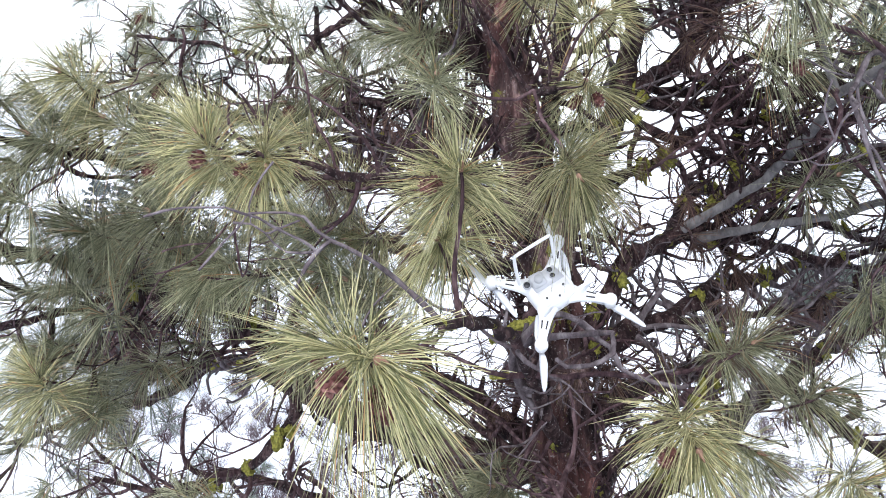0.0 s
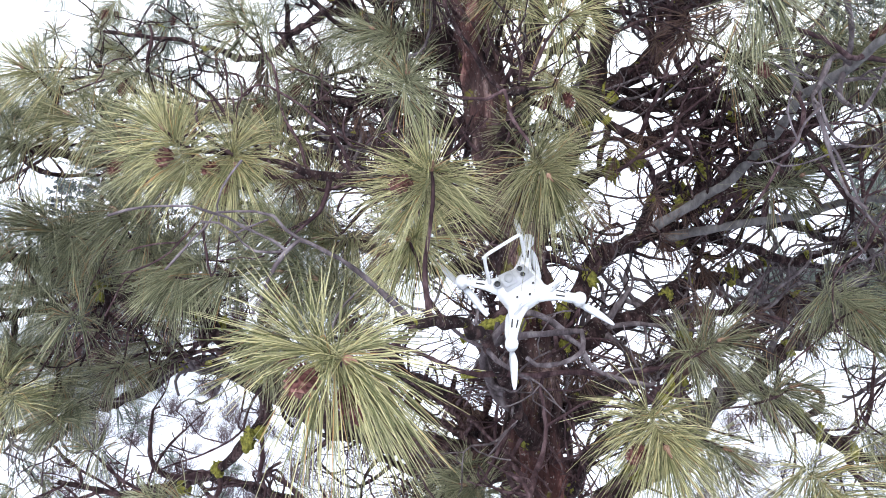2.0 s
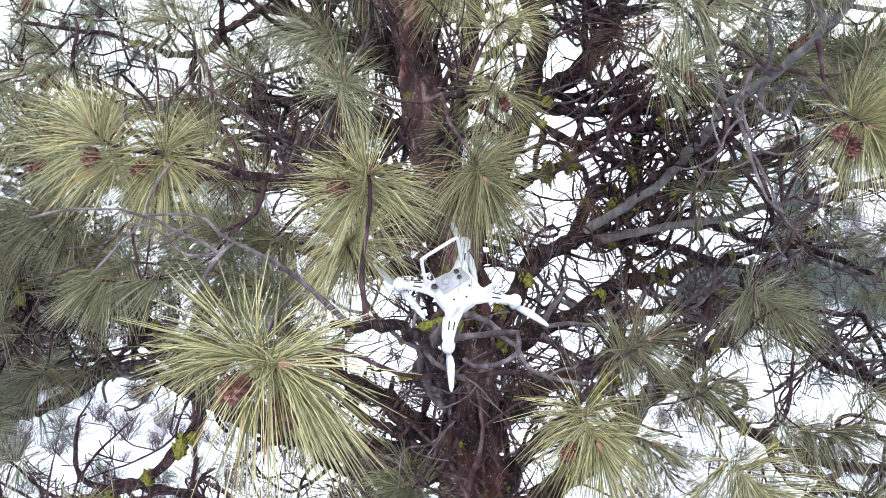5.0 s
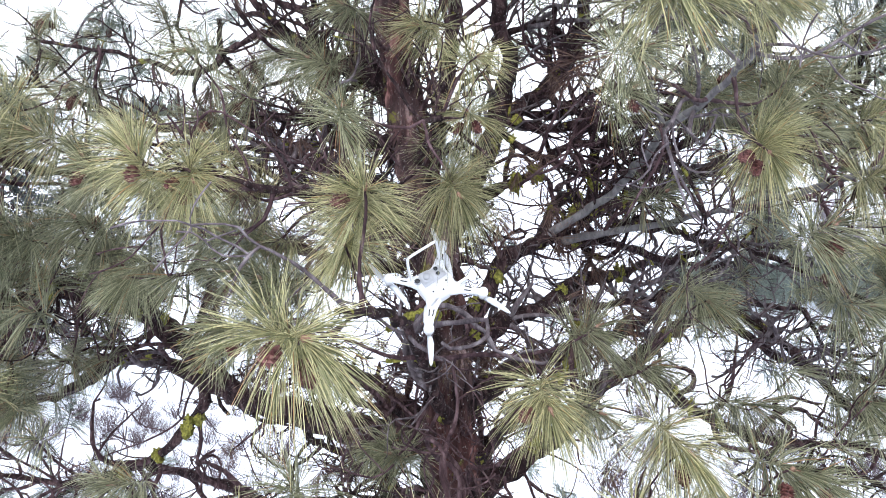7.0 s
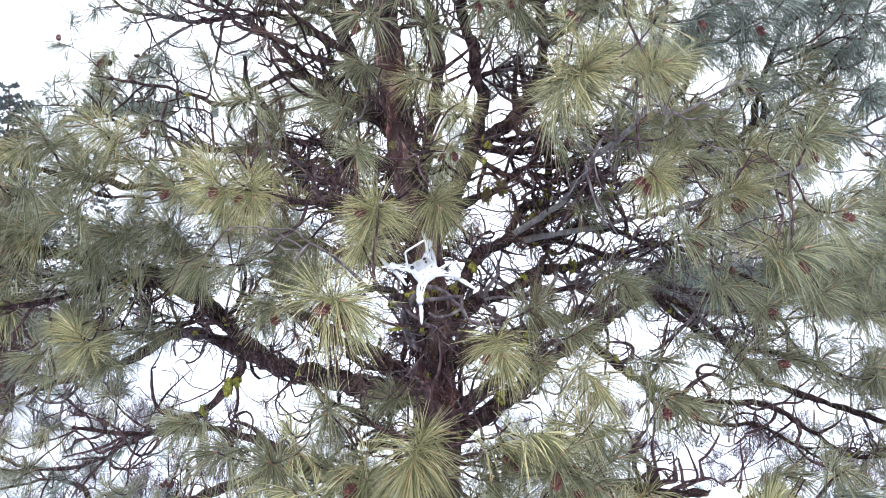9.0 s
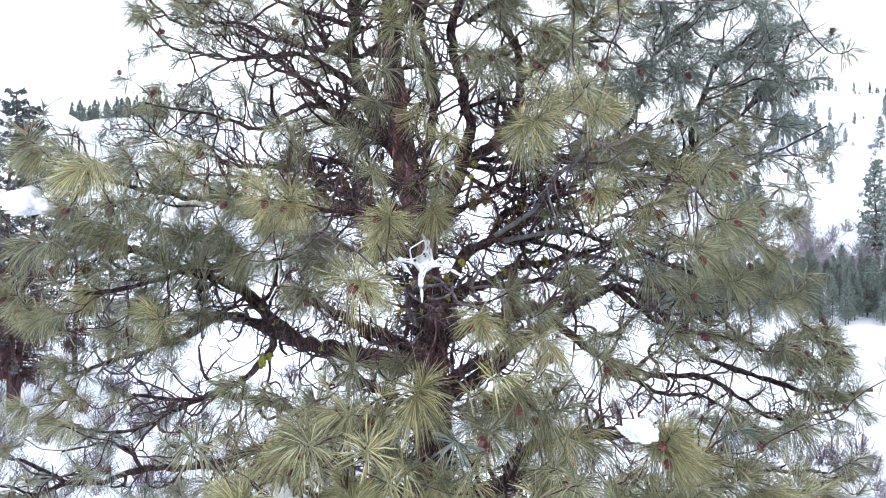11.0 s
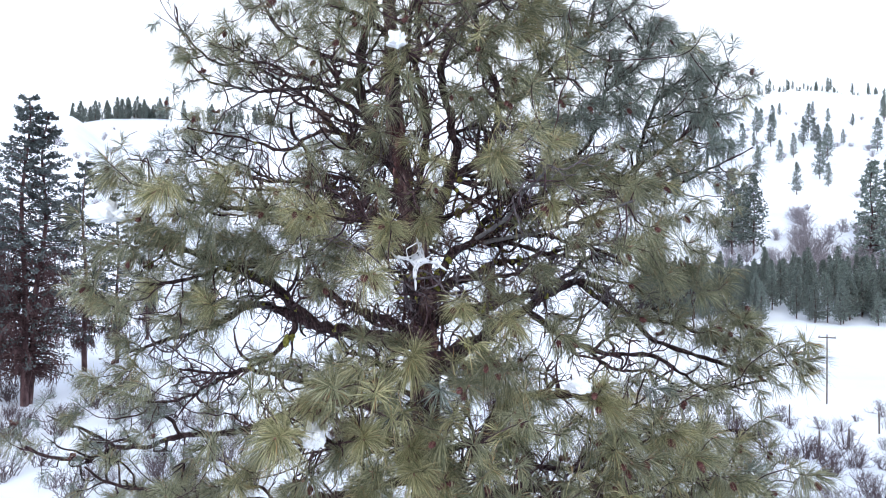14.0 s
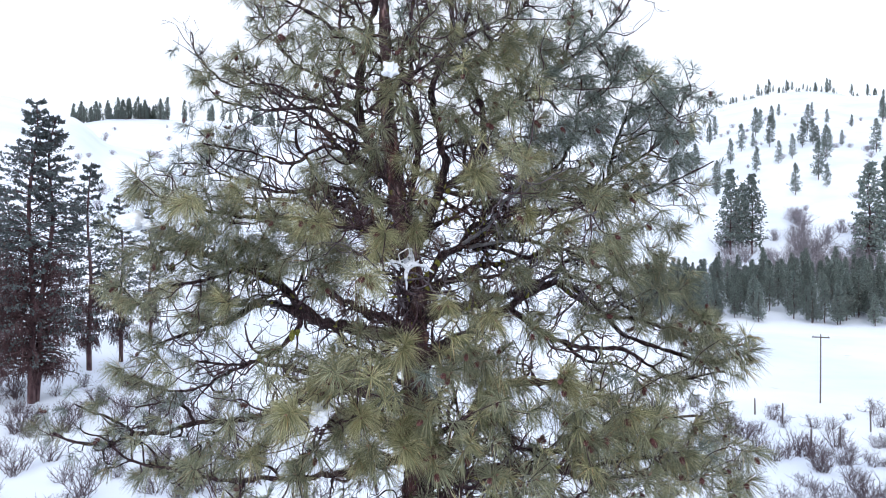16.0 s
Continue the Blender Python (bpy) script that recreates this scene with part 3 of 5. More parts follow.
# lesser limbs behind the trunk and low on it
LESS = random.Random(8)
for k in range(30):
    low = k % 3 == 0
    z = LESS.uniform(6.4, 7.9) if low else LESS.uniform(8.0, 13.2)
    az = LESS.uniform(0, 6.28) if low else LESS.uniform(0.35, 2.8)
    reach = np.interp(z, [6.5, 9, 12, 14.2], [3.2, 2.4, 1.5, 0.8]) * LESS.uniform(0.7, 1.1)
    lift = np.interp(z, [6.5, 9, 12, 14.2], [0.1, 0.6, 1.1, 1.2]) * LESS.uniform(0.6, 1.2)
    c = np.array([np.interp(z, trunk_path[:, 2], trunk_path[:, q]) for q in range(3)])
    u, w = np.array((math.cos(az), math.sin(az) * 0.9, 0)), np.array((-math.sin(az), math.cos(az), 0)) * LESS.uniform(-0.35, 0.35)
    limb([c, c + u * reach * 0.3 + (0, 0, lift * 0.1), c + u * reach * 0.65 + w * 0.6 + (0, 0, lift * 0.4), c + u * reach + w + (0, 0, lift)], LESS.uniform(0.028, 0.045), 0.009, bend=0.12, sides=7)

# ---- needle tufts: a shoot with long needles in bundles that sag ----
def tuft_mesh(elev, count, seed, length=0.21, width=0.0024, segs=2, shoot=0.13, sags=(0.02, 0.3)):
    rng = np.random.default_rng(seed)
    e = radians(elev)
    axis = np.array((math.cos(e), 0, math.sin(e)))
    side = np.array((0, 1.0, 0))
    up = np.cross(axis, side)
    g = count // 3
    s = rng.random(g) ** 0.8
    theta = np.radians(14 + 88 * s + rng.normal(0, 13, g))
    phi = rng.random(g) * 2 * math.pi
    phi += 0.34 * np.sin(2 * phi + rng.uniform(0, 6.28)) + 0.2 * np.sin(5 * phi + rng.uniform(0, 6.28))
    theta, phi, s = (np.repeat(q, 3) for q in (theta, phi, s))
    n = len(s)
    theta += rng.normal(0, 0.07, n)
    phi += rng.normal(0, 0.09, n)
    d = axis * np.cos(theta)[:, None] + (side * np.cos(phi)[:, None] + up * np.sin(phi)[:, None]) * np.sin(theta)[:, None]
    d[:, 2] -= 0.16
    d /= np.linalg.norm(d, axis=1)[:, None]
    root = axis * (-shoot * s)[:, None]
    L = length * rng.uniform(0.72, 1.08, n)
    sag = rng.uniform(*sags, n) + 0.25 * (rng.random(n) < 0.1)
    down = np.array((0, 0, -1.0))
    across = np.cross(d, rng.normal(0, 1, (n, 3)))
    across /= np.linalg.norm(across, axis=1)[:, None]
    third = np.cross(d, across)
    verts = []
    for k in range(segs + 1):
        t = k / segs
        c = root + d * (L * t * (1 - 0.15 * t))[:, None] + down * (L * sag * t * t)[:, None]
        w = width * (0.55, 1.0, 0.35)[k] if segs == 2 else width * (0.7, 0.9, 0.7, 0.3)[k]
        for q in range(3):
            a = q * 2 * math.pi / 3
            verts.append(c + (across * math.cos(a) + third * math.sin(a)) * w * 0.5)
    v = np.stack(verts, 1).reshape(-1, 3)
    m = 3 * (segs + 1)
    one = [(3 * k + q, 3 * k + (q + 1) % 3, 3 * k + 3 + (q + 1) % 3, 3 * k + 3 + q) for k in range(segs) for q in range(3)]
    f = (np.arange(n)[:, None, None] * m + np.array(one)[None]).reshape(-1, 4)
    return v, f


ELEVS = (-30, 0, 25, 55)
SHOOTS = {}
for e in ELEVS:
    for k in range(3):
        SHOOTS[e, k, "near"] = tuft_mesh(e, 330, 100 + k + e, 0.255, 0.0023, 2, 0.14)
        SHOOTS[e, k, "full"] = tuft_mesh(e, 510, 150 + k + e, 0.262, 0.0022, 2, 0.15)
        SHOOTS[e, k, "far"] = tuft_mesh(e, 105, 200 + k + e, 0.24, 0.0046, 2, 0.13, (0.02, 0.3))
        SHOOTS[e, k, "mid"] = tuft_mesh(e, 216, 250 + k + e, 0.25, 0.0034, 2, 0.14, (0.02, 0.35))
SHOOT_MESH = {}


def shoot_mesh(key, mat):
    if (key, mat.name) not in SHOOT_MESH:
        SHOOT_MESH[key, mat.name] = mesh_of("needle_tuft", *SHOOTS[key], mat)
    return SHOOT_MESH[key, mat.name]


def cone_mesh():
    """A closed cone: a core with a spiral of blunt scales."""
    bm = bmesh.new()
    prof = [(0.0, 0.0), (0.012, 0.018), (0.03, 0.026), (0.05, 0.024), (0.07, 0.016), (0.085, 0.004)]
    for i in range(58):
        z = 0.004 + 0.078 * i / 57
        r = np.interp(z, *zip(*prof))
        a = i * 2.39996
        out, side = Vector((math.cos(a), math.sin(a), 0)), Vector((-math.sin(a), math.cos(a), 0))
        c = out * r + Vector((0, 0, z))
        w, h = 0.0085 * (0.4 + r / 0.04), 0.0075
        ps = [bm.verts.new(p) for p in (c + side * w - out * 0.006, c + Vector((0, 0, h)) - out * 0.004, c - side * w - out * 0.006, c - Vector((0, 0, h * 0.8)) - out * 0.004)]
        tip = bm.verts.new(c + out * 0.0105 + Vector((0, 0, 0.004)))
        for q in range(4):
            bm.faces.new((ps[q], ps[(q + 1) % 4], tip))
    core = bmesh.ops.create_uvsphere(bm, u_segments=8, v_segments=6, radius=1)
    bmesh.ops.transform(bm, matrix=Matrix.Translation((0, 0, 0.042)) @ Matrix.Diagonal((0.021, 0.021, 0.042, 1)), verts=core["verts"])
    me = bpy.data.meshes.new("cone")
    bm.to_mesh(me)
    bm.free()
    me.materials.append(M_CONE)
    return me


def bud_mesh():
    bm = bmesh.new()
    bmesh.ops.create_cone(bm, segments=8, radius1=0.009, radius2=0.002, depth=0.035, cap_ends=True)
    bmesh.ops.create_uvsphere(bm, u_segments=8, v_segments=5, radius=0.0095, matrix=Matrix.Translation((0, 0, -0.016)))
    me = bpy.data.meshes.new("bud")
    bm.to_mesh(me)
    bm.free()
    me.materials.append(M_BUD)
    return me


CONE, BUD = cone_mesh(), bud_mesh()
TUFTS = []      # (place, bearing, elevation key) of every tuft, to hang twigs on
LOOSE = {"o": [], "g": [], "c": []}      # needle pieces beyond the parts that are told apart
LOOSE_CONES = []
TINTS = {"o": M_OLIVE, "g": M_GREEN, "c": M_COOL}
rt = random.Random(5)
SNOW = [(-2.62, 3.0, 10.28), (0.14, 2.35, 11.96), (1.58, 1.3, 8.79), (-0.62, 1.3, 8.43), (-2.0, 3.9, 9.3)]     # where snow lies on the twigs


def tuft(x, y, z, tint="o", cones=0, size=1.1, turn=None, elev=None, near=True, keep=True):
    """One needle tuft, whose shoot ends at (x, y, z)."""
    if any(abs(x - c[0]) < 0.2 and abs(z - c[2]) < 0.2 and y < c[1] + 0.1 for c in SNOW):
        return None
    if not near and 0.28 * y < x < 0.66 * y and y > 2.2 and -0.06 * y < z - 10 < 0.3 * y:
        return None
    out = math.degrees(math.atan2(y - TREE[1], x - TREE[0]))
    turn = out + rt.uniform(-25, 25) if turn is None else turn
    e = min(ELEVS, key=lambda q: abs(q - (rt.uniform(-15, 50) if elev is None else elev)))
    close = abs(z - 10) < 0.42 * y + 0.1 and abs(x) < 0.85 * y
    key = (e, rt.randrange(3), "full" if near and tint == "o" and y < 2.6 else "near" if near and close else "mid" if near else "far")
    m = Matrix.LocRotScale((x, y, z), Euler((0, 0, radians(turn))), (size,) * 3)
    TUFTS.append((np.array((x, y, z)), turn, e, size))
    if not keep:
        mm = np.array(m)
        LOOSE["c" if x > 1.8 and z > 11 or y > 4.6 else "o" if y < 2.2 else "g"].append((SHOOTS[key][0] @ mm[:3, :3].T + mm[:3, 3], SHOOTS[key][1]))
        if rt.random() < 0.12:
            LOOSE_CONES.extend((m @ pose(rt.uniform(-0.04, 0.02), rt.uniform(-0.04, 0.04), rt.uniform(-0.02, 0.03), rt.uniform(20, 110), 0, rt.uniform(0, 360))) for _ in range(rt.choice((1, 2, 3))))
        return None
    ob = part("needle_tuft", shoot_mesh(key, TINTS[tint]), pine)
    ob.matrix_basis = BACK @ m
    if near:
        b = part("bud", BUD, ob, "pale brown resinous bud")
        b.matrix_basis = pose(0.012 * math.cos(radians(e)), 0, 0.012 * math.sin(radians(e)), 0, 90 - e, 0)
    for k in range(cones):
        c = part("cone", CONE, ob, "small closed reddish-brown pine cone")
        a = radians(rt.uniform(190, 350)) if k else radians(rt.choice((200, 250, 300)))
        back = -0.03 - 0.02 * k
        off = Vector((back * math.cos(radians(e)), 0.05 * math.cos(a), back * math.sin(radians(e)) + 0.05 * math.sin(a)))
        c.matrix_basis = Matrix.Translation(off) @ Matrix.Scale(0.8, 4) @ Vector((0.3 * math.cos(radians(e)) + 0.3, math.cos(a), math.sin(a))).to_track_quat("Z", "Y").to_matrix().to_4x4()
    return ob


tuft(-2.15, 5.04, 11.45, "g", 1)
tuft(-1.92, 5.34, 11.68, "g", 1)
tuft(-0.76, 2.98, 10.95, "g")
tuft(-0.83, 2.35, 10.40, "o", 1)
tuft(-0.60, 2.38, 10.28, "o", 2, 1.1, -70, -30)
tuft(0.05, 1.90, 10.22, "o", 1, 1.1, -85, 25)
tuft(0.40, 2.05, 10.21, "o", 0, 1.1, -75, -30)
tuft(0.57, 3.15, 10.56, "g")
tuft(-0.02, 2.30, 10.58, "g", 0, 0.95, -80, 25)
tuft(-0.60, 4.60, 11.30, "g", 1)
tuft(-0.19, 3.19, 11.00, "g")
tuft(-0.13, 1.44, 9.77, "o", 2, 1.3, -58, 0)
tuft(-0.02, 2.18, 10.03, "o")
tuft(-0.53, 2.79, 9.91, "g", 1)
tuft(-0.98, 2.85, 9.88, "g")
tuft(0.73, 1.99, 9.42, "o", 1, 1.15, -85, -30)
tuft(1.10, 2.47, 9.67, "g")
tuft(1.37, 2.48, 9.50, "g")
tuft(1.22, 1.88, 9.27, "o", 1, 1.2, -60, -30)
tuft(1.68, 1.95, 9.17, "g", 1, 1.15, -60, 0)
tuft(1.60, 1.98, 10.38, "o", 2, 1.15, -100, -30)
tuft(1.13, 2.04, 10.79, "g")
tuft(1.36, 2.66, 10.78, "g", 1)
tuft(0.20, 2.80, 9.05, "g")
tuft(-1.14, 3.20, 8.84, "g")
tuft(-1.15, 2.80, 10.42, "g", 1)
tuft(-2.37, 4.38, 10.84, "g")
tuft(-1.70, 2.90, 9.50, "o")
tuft(-1.75, 3.40, 9.27, "g", 1)
tuft(-0.28, 2.35, 8.80, "g", 2)
tuft(0.16, 1.45, 9.00, "o", 0, 1.35, elev=-30)
tuft(2.50, 1.65, 10.20, "g", 1)
tuft(3.03, 2.40, 9.74, "g", 1)
tuft(3.06, 2.90, 10.00, "g")
tuft(1.24, 3.16, 8.55, "g", 1)
tuft(2.33, 1.63, 10.60, "g")
tuft(1.60, 1.85, 11.00, "o")
tuft(1.88, 2.77, 10.75, "g")
tuft(-0.90, 0.79, 8.61, "o", 1, 1.25)
tuft(1.79, 1.25, 8.80, "o", 2, 1.2)
tuft(2.34, 1.28, 8.51, "g")
tuft(2.95, 1.57, 8.34, "g", 1)
tuft(4.20, 2.48, 8.16, "g")
tuft(-0.54, 1.15, 8.95, "o", 1, 1.2)
tuft(0.16, 1.16, 8.18, "o", 0, 1.3, elev=0)
tuft(-1.96, 1.90, 10.46, "o")
tuft(-1.97, 3.16, 9.48, "o")
tuft(4.10, 3.60, 11.57, "c")
tuft(4.20, 3.30, 12.20, "c")
tuft(3.69, 3.00, 12.07, "c")
tuft(2.97, 2.70, 12.20, "c")
tuft(4.60, 3.80, 11.30, "c")
tuft(-2.20, 4.68, 12.40, "g", 1)
tuft(-2.62, 2.87, 10.86, "g", 1)
tuft(-2.23, 2.46, 10.68, "g")
tuft(-2.58, 3.82, 8.72, "o")
tuft(4.35, 2.90, 8.95, "g")
tuft(4.48, 2.82, 8.69, "g")
tuft(-4.69, 6.60, 7.20, "g")
tuft(-1.90, 5.00, 12.60, "g")
tuft(-2.30, 5.48, 11.57, "g", 1)
tuft(2.16, 1.50, 10.00, "g", 1)
tuft(3.29, 2.77, 9.70, "g")
tuft(2.70, 2.70, 10.70, "o")
tuft(1.88, 3.80, 7.33, "g")
tuft(2.34, 2.47, 7.85, "g", 1)
tuft(3.44, 3.80, 6.96, "g")
tuft(4.39, 3.05, 7.58, "g")
tuft(3.30, 1.66, 7.75, "o")
tuft(-1.73, 4.40, 10.40, "g")
tuft(-2.20, 4.00, 7.30, "g")
tuft(-1.03, 3.00, 10.60, "o", 2)
tuft(-1.21, 3.00, 10.45, "g", 1)
tuft(-0.75, 3.30, 10.69, "g", 2)
tuft(0.59, 2.60, 10.88, "o")
tuft(0.81, 2.80, 11.64, "g", 2)
tuft(1.08, 2.60, 12.26, "g", 2)
tuft(1.48, 2.50, 12.31, "o")
tuft(2.02, 3.00, 12.66, "g")
tuft(0.57, 2.80, 12.41, "g", 2)
tuft(0.14, 2.80, 11.91, "o")
tuft(-0.11, 3.50, 12.47, "g", 2)
tuft(-0.37, 3.50, 12.71, "g")
tuft(-0.69, 4.20, 12.65, "g")
tuft(-1.58, 5.00, 12.69, "g", 2)
tuft(-2.16, 5.00, 11.67, "g", 2)
tuft(-1.19, 4.50, 11.61, "g")
tuft(-0.87, 3.20, 10.28, "o")
tuft(-1.30, 3.40, 10.00, "g")
tuft(-2.49, 3.20, 9.94, "g", 2)
tuft(-2.79, 3.50, 9.39, "g")
tuft(-2.80, 4.00, 8.96, "g")
tuft(-2.98, 3.20, 10.35, "g")
tuft(-1.89, 2.40, 10.32, "g", 2)
tuft(-1.72, 3.00, 10.65, "g")
tuft(-1.50, 3.60, 10.89, "g", 2)
tuft(1.82, 1.90, 10.11, "g", 2)
tuft(2.01, 1.80, 10.33, "o", 2)
tuft(3.27, 2.50, 10.37, "g", 2)
tuft(3.23, 2.80, 10.71, "o", 2)
tuft(2.86, 2.60, 9.26, "g", 2)
tuft(3.64, 2.80, 9.81, "g")
tuft(3.47, 3.00, 9.21, "g")
tuft(3.95, 3.20, 8.98, "g")
tuft(2.53, 2.60, 9.26, "g")
tuft(4.42, 3.00, 8.78, "g")
tuft(4.32, 3.20, 9.17, "g")
tuft(1.04, 2.20, 8.87, "g")
tuft(1.39, 2.00, 8.84, "g")
tuft(0.80, 1.90, 8.93, "g", 2)
tuft(1.19, 1.90, 8.59, "o")
tuft(1.61, 1.50, 8.45, "g")
tuft(1.38, 1.80, 8.29, "g")
tuft(0.95, 1.60, 8.20, "g")
tuft(0.56, 1.50, 8.10, "g", 2)
tuft(1.65, 1.60, 7.85, "g")
tuft(2.18, 1.80, 7.81, "o", 2)
tuft(2.72, 1.70, 7.87, "g")
tuft(3.18, 2.00, 7.69, "g")
tuft(-0.23, 1.60, 8.51, "o", 2)
tuft(-0.43, 1.50, 8.30, "g")
tuft(-0.62, 1.50, 8.64, "o")
tuft(-0.71, 1.40, 8.10, "g", 2)
tuft(-1.18, 1.50, 8.19, "o")
tuft(-0.25, 1.30, 8.06, "o", 2)
tuft(-1.50, 1.80, 7.97, "g")
tuft(-2.11, 3.00, 7.61, "g")
tuft(-2.68, 4.00, 7.32, "g")
tuft(0.06, 2.00, 8.51, "c", 2)
tuft(-0.01, 1.30, 7.95, "g")
tuft(-2.67, 4.50, 8.20, "g")
tuft(-3.00, 4.50, 8.35, "g")
tuft(-3.83, 5.50, 7.81, "g")
tuft(-3.77, 6.00, 7.29, "g")
tuft(-2.23, 3.60, 9.25, "g", 2)
tuft(-1.83, 4.20, 8.09, "g")
tuft(-1.32, 3.00, 8.10, "g")
tuft(-2.85, 5.00, 7.67, "g")
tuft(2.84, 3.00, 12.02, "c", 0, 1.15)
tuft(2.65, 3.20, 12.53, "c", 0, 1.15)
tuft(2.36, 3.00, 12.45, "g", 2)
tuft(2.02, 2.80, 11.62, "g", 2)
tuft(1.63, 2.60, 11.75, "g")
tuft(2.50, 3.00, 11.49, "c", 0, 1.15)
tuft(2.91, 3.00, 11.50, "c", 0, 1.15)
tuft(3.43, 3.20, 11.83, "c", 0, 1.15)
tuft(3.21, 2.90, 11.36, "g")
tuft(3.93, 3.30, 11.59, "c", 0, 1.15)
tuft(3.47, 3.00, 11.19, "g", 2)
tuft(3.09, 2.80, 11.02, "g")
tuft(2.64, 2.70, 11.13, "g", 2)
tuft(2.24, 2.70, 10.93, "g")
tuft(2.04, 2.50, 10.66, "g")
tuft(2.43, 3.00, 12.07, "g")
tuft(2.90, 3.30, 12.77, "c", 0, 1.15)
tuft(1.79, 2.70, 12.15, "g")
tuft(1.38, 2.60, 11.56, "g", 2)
tuft(1.04, 2.70, 11.93, "g")
tuft(0.87, 2.80, 12.13, "g")
tuft(1.19, 2.80, 11.47, "g")
tuft(0.44, 2.80, 11.44, "g")
tuft(0.34, 2.90, 11.10, "o")
tuft(0.55, 2.70, 10.65, "o", 2)
tuft(-0.12, 3.30, 10.95, "g", 2)
tuft(-0.02, 3.00, 11.22, "g")
tuft(-0.36, 3.80, 11.21, "g")
tuft(-0.62, 3.60, 10.91, "g", 2)
tuft(-0.42, 4.00, 11.78, "g")
tuft(-0.83, 4.30, 12.18, "g", 2)
tuft(-1.40, 4.60, 12.23, "g")
tuft(-1.20, 4.60, 12.53, "g")
tuft(-1.78, 4.80, 12.77, "g", 2)
tuft(-2.26, 4.80, 12.39, "g")
tuft(-1.05, 4.60, 12.97, "g", 2)
tuft(-0.63, 4.20, 12.30, "g", 2)
tuft(-0.23, 3.80, 11.95, "g", 2)
tuft(3.39, 2.60, 10.06, "g")
tuft(2.90, 2.30, 10.00, "g")
tuft(3.71, 2.80, 9.48, "g")
tuft(4.05, 3.00, 8.93, "g", 2)
tuft(4.34, 3.00, 9.19, "g", 2)
tuft(4.05, 3.00, 9.60, "g")
tuft(4.49, 3.00, 9.06, "g", 2)
tuft(4.52, 3.00, 8.91, "g", 2)
tuft(4.42, 2.90, 8.60, "g", 2)
tuft(4.27, 3.00, 8.66, "g", 2)
tuft(2.23, 2.20, 9.77, "g")
tuft(2.63, 2.40, 9.64, "g", 2)
tuft(3.11, 2.20, 8.46, "g", 2)
tuft(3.61, 2.40, 8.46, "g")
tuft(3.75, 2.30, 7.99, "o", 2)
tuft(4.4, 2.70, 7.78, "g", 2)
tuft(3.25, 2.00, 7.92, "g", 2)
tuft(4.02, 2.30, 7.61, "g")
tuft(4.5, 2.80, 7.28, "g", 2)
tuft(2.21, 1.60, 8.51, "o", 2)
tuft(2.55, 1.60, 8.12, "g", 2)
tuft(1.88, 1.50, 8.34, "g", 2)
tuft(1.46, 1.70, 8.62, "g")
tuft(1.11, 1.60, 8.35, "g", 2)
tuft(-2.65, 3.20, 10.65, "g")
tuft(-2.36, 2.90, 10.28, "g", 2)
tuft(-2.09, 2.90, 10.06, "g", 2)
tuft(-1.73, 2.70, 10.22, "g")
tuft(-1.44, 3.00, 10.12, "g")
tuft(-1.10, 3.20, 10.00, "g", 2)
tuft(-0.98, 3.00, 10.30, "o")
tuft(-0.74, 3.20, 10.12, "g")
tuft(-2.85, 3.30, 10.00, "g")
tuft(-3.05, 3.60, 9.63, "g", 2)
tuft(-2.34, 3.30, 9.64, "o")
tuft(-1.88, 3.30, 9.82, "g")
tuft(-0.39, 2.80, 9.88, "g")
tuft(-0.56, 2.90, 9.64, "g", 2)
tuft(-0.21, 1.90, 9.17, "g")
tuft(-0.01, 1.80, 8.86, "g", 2)
tuft(0.38, 1.60, 8.53, "g")
tuft(0.41, 1.50, 8.21, "o")
tuft(0.15, 1.40, 8.34, "o", 2)
tuft(-0.47, 1.70, 9.00, "g")
tuft(-0.81, 1.60, 8.73, "g", 2)
tuft(1.09, 2.40, 9.30, "g")
tuft(1.70, 2.60, 9.76, "g")
tuft(2.01, 2.60, 11.16, "g", 2)
tuft(2.44, 2.70, 10.87, "g", 2)
tuft(2.95, 2.80, 10.70, "g")
tuft(3.49, 2.90, 10.85, "c", 0, 1.15)
tuft(4.02, 3.20, 11.16, "c", 0, 1.15)
tuft(1.92, 2.70, 11.35, "c", 0, 1.15)
tuft(1.57, 2.60, 11.26, "g")
tuft(1.22, 2.70, 12.30, "g", 2)
tuft(2.19, 2.90, 12.22, "c", 0, 1.15)
tuft(2.63, 3.00, 12.21, "c", 0, 1.15)
tuft(3.14, 3.20, 12.55, "c", 0, 1.15)
tuft(1.73, 2.70, 12.45, "g")
tuft(3.45, 3.10, 11.54, "c", 0, 1.15)
tuft(2.98, 3.00, 11.83, "c", 0, 1.15)
tuft(3.87, 3.20, 12.05, "c", 0, 1.15)
tuft(2.70, 3.00, 11.75, "c", 0, 1.15)

tuft(0.23, 2.6, 12.09, "o", 0, 1.15)
tuft(1.62, 2.6, 12.58, "o", 0, 1.15)
tuft(1.28, 2.6, 12.8, "g", 0, 1.15)
tuft(1.08, 2.6, 12.06, "g", 1, 1.15)
tuft(1.9, 2.6, 11.97, "g", 0, 1.15)
tuft(1.56, 2.6, 12.22, "o", 1, 1.15)
tuft(0.49, 2.6, 12.55, "g", 1, 1.15)
tuft(0.91, 1.25, 10.8, "o", 0, 1.15)
tuft(-0.02, 2.6, 11.41, "g", 2, 1.15)
tuft(-0.4, 2.6, 12.12, "g", 2, 1.15)
tuft(1.02, 2.6, 11.54, "g", 1, 1.15)
tuft(2.32, 2.6, 12.79, "c", 2, 1.05)
tuft(3.18, 2.6, 12.3, "c", 1, 1.05)
tuft(3.03, 2.6, 12.43, "c", 0, 1.05)
